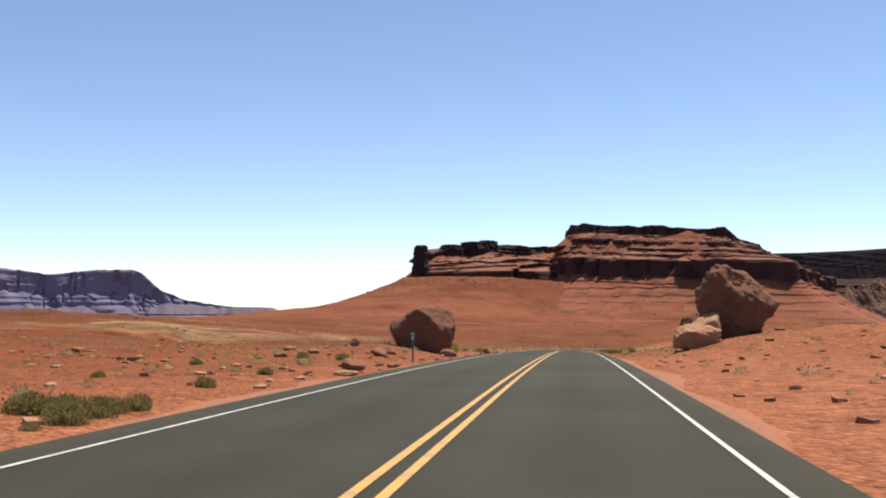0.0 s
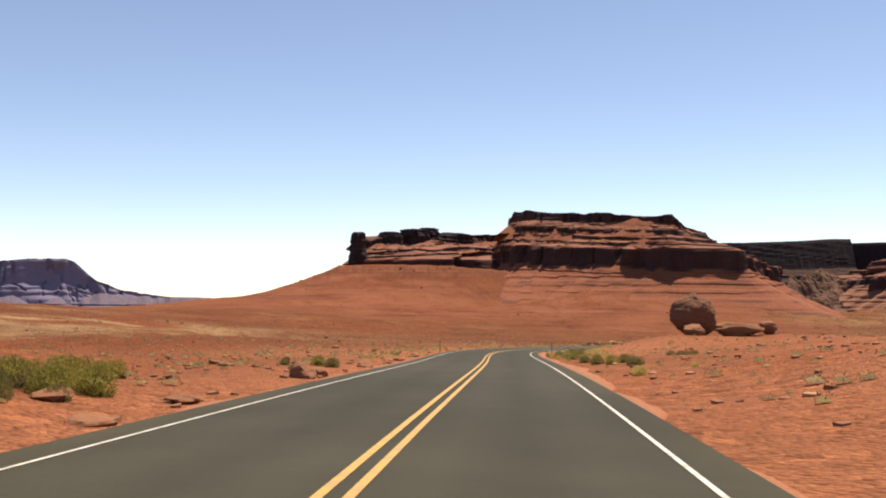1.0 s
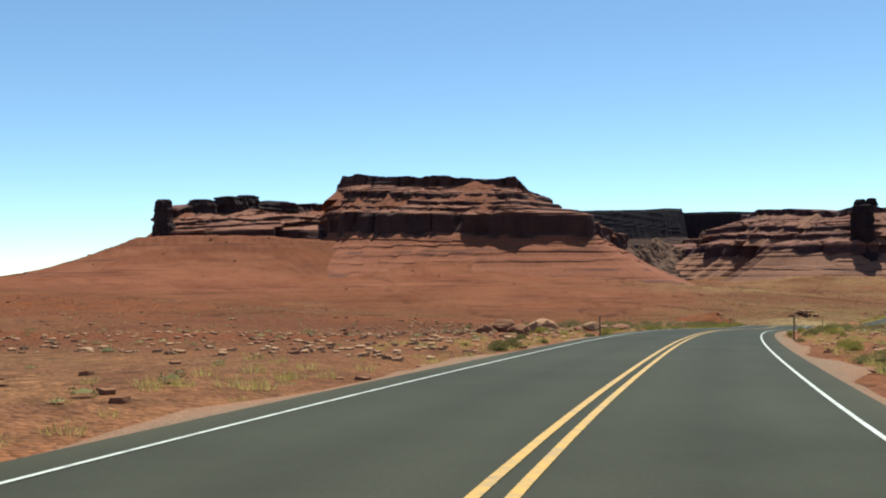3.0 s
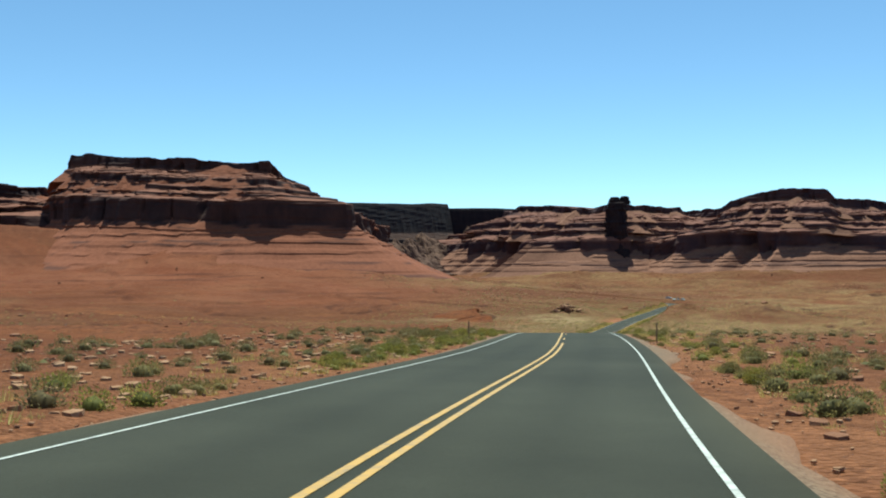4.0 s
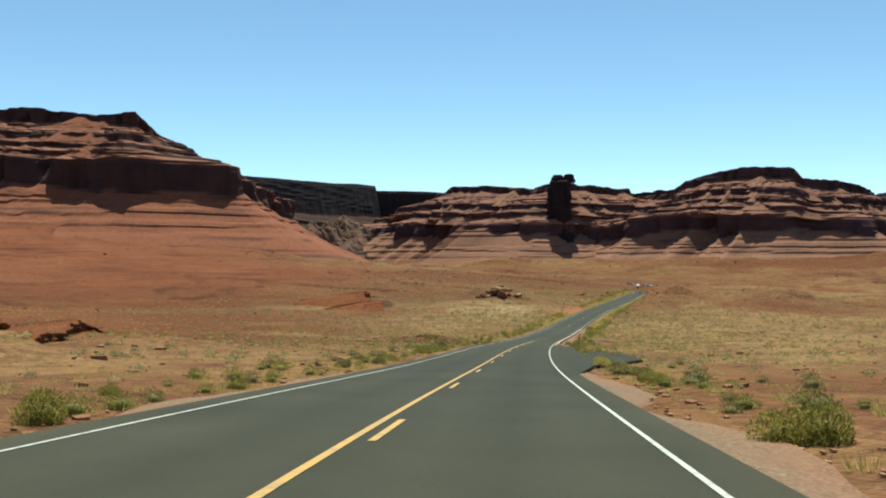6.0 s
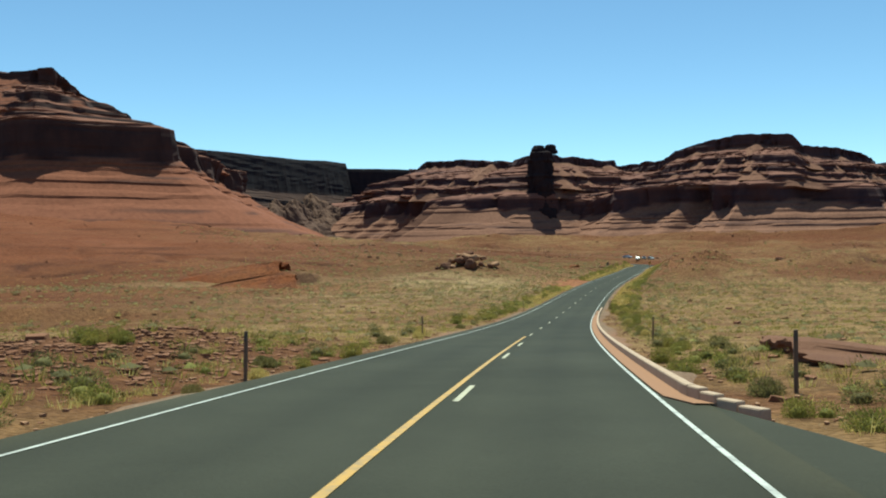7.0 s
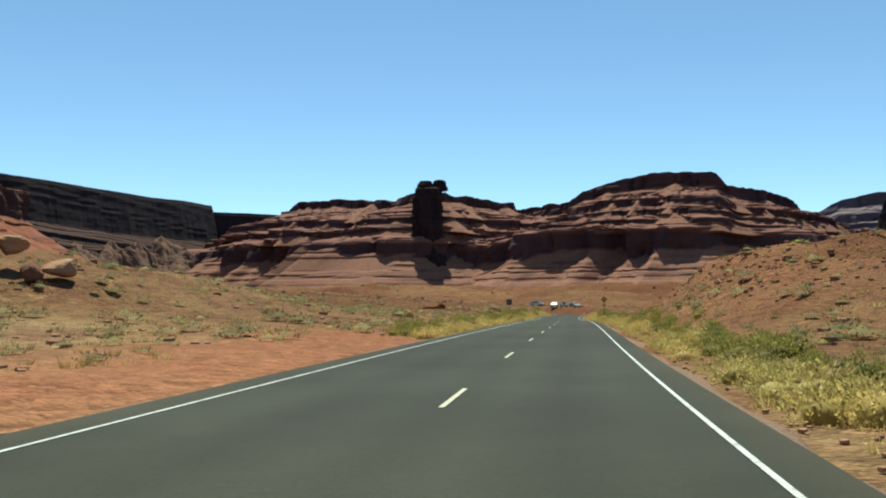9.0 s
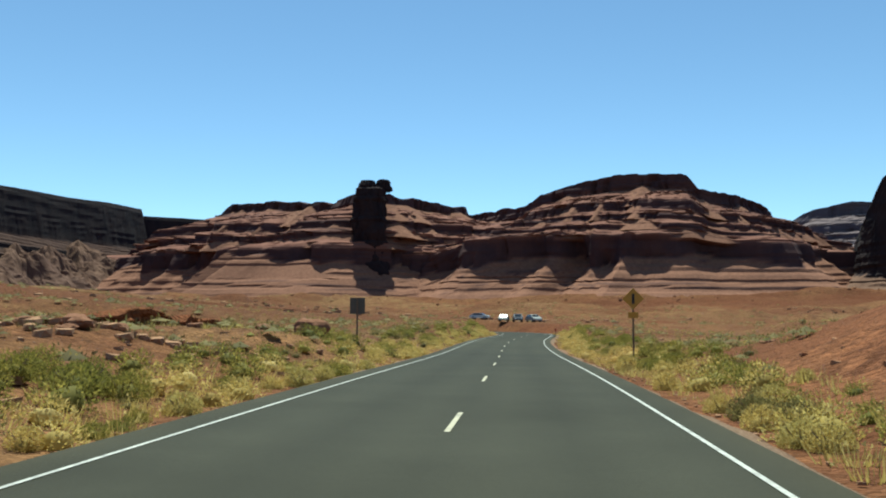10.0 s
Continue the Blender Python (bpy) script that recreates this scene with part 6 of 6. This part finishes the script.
def slope_spots(seed, n, reach, lo, hi, kinds, sink):
    """Random places on the slopes below the cliffs, within reach of their feet."""
    g = np.random.default_rng(seed)
    k = g.integers(10, len(FX) - 30, n)
    a = g.uniform(0, 6.283, n)
    r = reach * g.random(n) ** 1.2
    x, y = FX[k] + r * np.cos(a), FY[k] + r * np.sin(a)
    inside = near_foot(x, y)[2]
    keep = ~inside & (np.abs(nearest_road(x, y)[0]) > 8)
    x, y = x[keep], y[keep]
    size = lo + (hi - lo) * g.random(len(x)) ** 3
    return np.stack([x, y, ground_z(x, y) - sink, size, g.uniform(0, 6.283, len(x)), g.integers(0, kinds, len(x))], 1)


scatter("talus_blocks", slope_spots(14, 2600, 85, 2.5, 13.0, 6, 0.05), STONES, M_BOULDER, "fallen sandstone blocks on slopes under the cliffs", "stones")
scatter("slope_scrub", slope_spots(15, 4600, 250, 1.0, 3.4, 6, 0.02), SCRUB, M_BUSH, "sparse dark shrubs on slopes under the cliffs", "scrub")
x, y, g = field(16, 2500, station(122, 210), station(200, 285), 3.6, 55, (-1, -1, 1), 1.2)
scatter("hill_scrub", spots_of(x, y, g, 0.9, 2.5, 6), SCRUB, M_BUSH, "rounded grey-green shrubs dotted over brown hillside", "scrub")
x, y, g = field(17, 520, station(112, 200), station(212, 294), 2.6, 3.7, (-1, 1), 1.2)
scatter("verge_greenery", spots_of(x, y, g, 0.7, 1.8, 6), BRUSH, M_GREEN, "yellow-green mounded brush among roadside grass", "scrub")
x, y, g = field(18, 1500, station(78, 160), station(142, 230), 2.9, 34, (-1, 1), 1.1)
scatter("meadow_sage", spots_of(x, y, g, 0.6, 1.6, 6), SCRUB, M_BUSH, "mounded grey-green sage across the meadow", "scrub")
x, y, g = field(19, 2400, station(17, 78), station(44, 115), 2.5, 13, (-1, -1, -1, 1), 1.3)
scatter("verge_rubble", spots_of(x, y, g, 0.35, 1.7, 6, 0.005), STONES, M_PALEROCK, "broken tan and orange stones littering the verge", "stones")
x, y, g = field(20, 300, station(29, 95), station(60, 137), 2.9, 9.5, (-1, -1, 1), 1.2)
scatter("dry_verge_brush", spots_of(x, y, g, 0.6, 1.5, 6), BRUSH, M_DRY, "dry brown brush on the verge", "scrub")
x, y, g = field(21, 380, station(148, 236), station(186, 270), 4.2, 15, (1, 1), 1.0)
scatter("bank_rubble", spots_of(x, y, g, 0.4, 2.4, 6, 0.01), STONES, M_BOULDER, "broken sandstone rubble on the road bank", "stones")
x, y, g = field(22, 420, station(140, 228), station(186, 270), 4.0, 22, (1, -1), 1.0)
scatter("bank_scrub", spots_of(x, y, g, 0.7, 1.9, 6), SCRUB, M_BUSH, "rounded olive shrubs on the road bank", "scrub")
x, y, g = field(23, 230, station(7.0, 47), station(19, 80), 2.4, 3.5, (1, 1), 1.5)
scatter("bend_brush", spots_of(x, y, g, 0.4, 0.95, 6), BRUSH, M_BUSH, "low olive brush on the inside of the bend", "scrub")
x, y, g = field(24, 700, station(7.5, 50), station(19, 80), 2.4, 4.2, (1, 1), 1.5)
scatter("bend_grass", spots_of(x, y, g, 0.5, 1.0, 5), TUFT, M_STRAW, "dry yellow grass on the inside of the bend", "grass")
g = np.random.default_rng(25)
x, y = g.normal(170.9, 1.3, 90), g.normal(263.4, 1.0, 90)
scatter("mound_rubble", spots_of(x, y, g, 0.6, 2.6, 6, 0.005), STONES, M_PALEROCK, "broken pale slabs strewn over a low mound", "stones")
# finer cover near the road
x, y, g = field(26, 2600, station(126, 214), station(190, 274), 3.2, 32, (-1, -1, 1), 1.1)
scatter("hill_grass", spots_of(x, y, g, 0.5, 1.2, 4), LOW_TUFT, M_DRY, "thin dry brown grass on the hillside", "grass")
x, y, g = field(27, 1500, station(126, 214), station(190, 274), 2.6, 24, (-1, -1, 1), 1.1)
scatter("hill_stones", spots_of(x, y, g, 0.3, 1.8, 6, 0.005), STONES, M_PALEROCK, "small tan stones strewn over the hillside", "stones")
x, y, g = field(28, 1700, 62, station(12, 66), 3.0, 26, (-1, -1, -1, 1), 1.2)
scatter("red_plain_scrub", spots_of(x, y, g, 0.4, 1.2, 6), SCRUB, M_DRY, "low brown scrub dotted over red soil", "scrub")
x, y, g = field(29, 1300, 60, station(12, 66), 2.5, 18, (-1, -1, 1), 1.3)
scatter("red_plain_stones", spots_of(x, y, g, 0.3, 1.6, 6, 0.005), STONES, M_PALEROCK, "pale stones scattered over red soil", "stones")
# broken slabs on the road bank
g = np.random.default_rng(30)
al, ac = g.normal(0, 6.5, 900), g.normal(0, 2.6, 900)
x, y = 165.0 + 0.73 * al + 0.68 * ac, 242.6 + 0.68 * al - 0.73 * ac
x, y = np.concatenate([x, g.normal(177.2, 2.8, 160)]), np.concatenate([y, g.normal(252.8, 2.4, 160)])
keep = np.abs(nearest_road(x, y)[0]) > 3.5
x, y = x[keep], y[keep]
scatter("bank_slabs", spots_of(x, y, g, 0.2, 1.25, 6, 0.012), STONES, M_PALEROCK, "pinkish broken slabs weathering out of the bank", "stones")
x, y = x + g.normal(0, 0.6, len(x)), y + g.normal(0, 0.6, len(x))
keep = (np.abs(nearest_road(x, y)[0]) > 3.5) & (g.random(len(x)) < 0.45)
x, y = x[keep], y[keep]
scatter("bank_stones", spots_of(x, y, g, 0.2, 1.5, 6, 0.012), STONES, M_BOULDER, "dark broken stones weathering out of the bank", "stones")
x, y, g = field(31, 3000, station(84, 170), station(145, 233), 2.6, 16, (-1, 1), 1.3)
scatter("meadow_tufts", spots_of(x, y, g, 0.6, 1.3, 4), LOW_TUFT, M_GREEN, "low yellow-green grass between the sage bushes", "grass")
# broken red rubble on the low bank before the bend
g = np.random.default_rng(32)
x, y = g.normal(91.5, 2.6, 2600), g.normal(186.0, 2.8, 2600)
keep = np.abs(nearest_road(x, y)[0]) > 2.5
x, y = x[keep], y[keep]
scatter("red_rubble", spots_of(x, y, g, 0.2, 1.3, 6, 0.008), STONES, M_BOULDER, "broken red-brown rubble on a low bank", "stones")
# the broken ground between the road's end and the cliffs
g = np.random.default_rng(33)
x, y = g.uniform(150, 350, 2600), g.uniform(285, 440, 2600)
keep = (np.abs(nearest_road(x, y)[0]) > 5) & (fbm(x * 0.03, y * 0.03, 0, 3, 34) > -0.1)
x, y = x[keep], y[keep]
scatter("valley_scrub", spots_of(x, y, g, 0.9, 3.4, 6, 0.02), SCRUB, M_BUSH, "dark olive shrubs dotted over broken brown ground", "scrub")
x, y = g.uniform(150, 350, 1500), g.uniform(285, 440, 1500)
keep = (np.abs(nearest_road(x, y)[0]) > 6) & (fbm(x * 0.03, y * 0.03, 0, 3, 35) > 0.0)
x, y = x[keep], y[keep]
scatter("valley_rocks", spots_of(x, y, g, 1.5, 9.0, 6, 0.03), STONES, M_PALEROCK, "pale rocks strewn over broken brown ground", "stones")
# loose gravel thrown on the shoulders
x, y, g = field(41, 4200, station(28, 94), station(205, 290), 1.97, 2.65, (-1, 1), 1.4)
scatter("shoulder_gravel", spots_of(x, y, g, 0.12, 0.55, 6, -0.012), STONES, M_PALEROCK, "loose tan gravel along the asphalt", "stones")
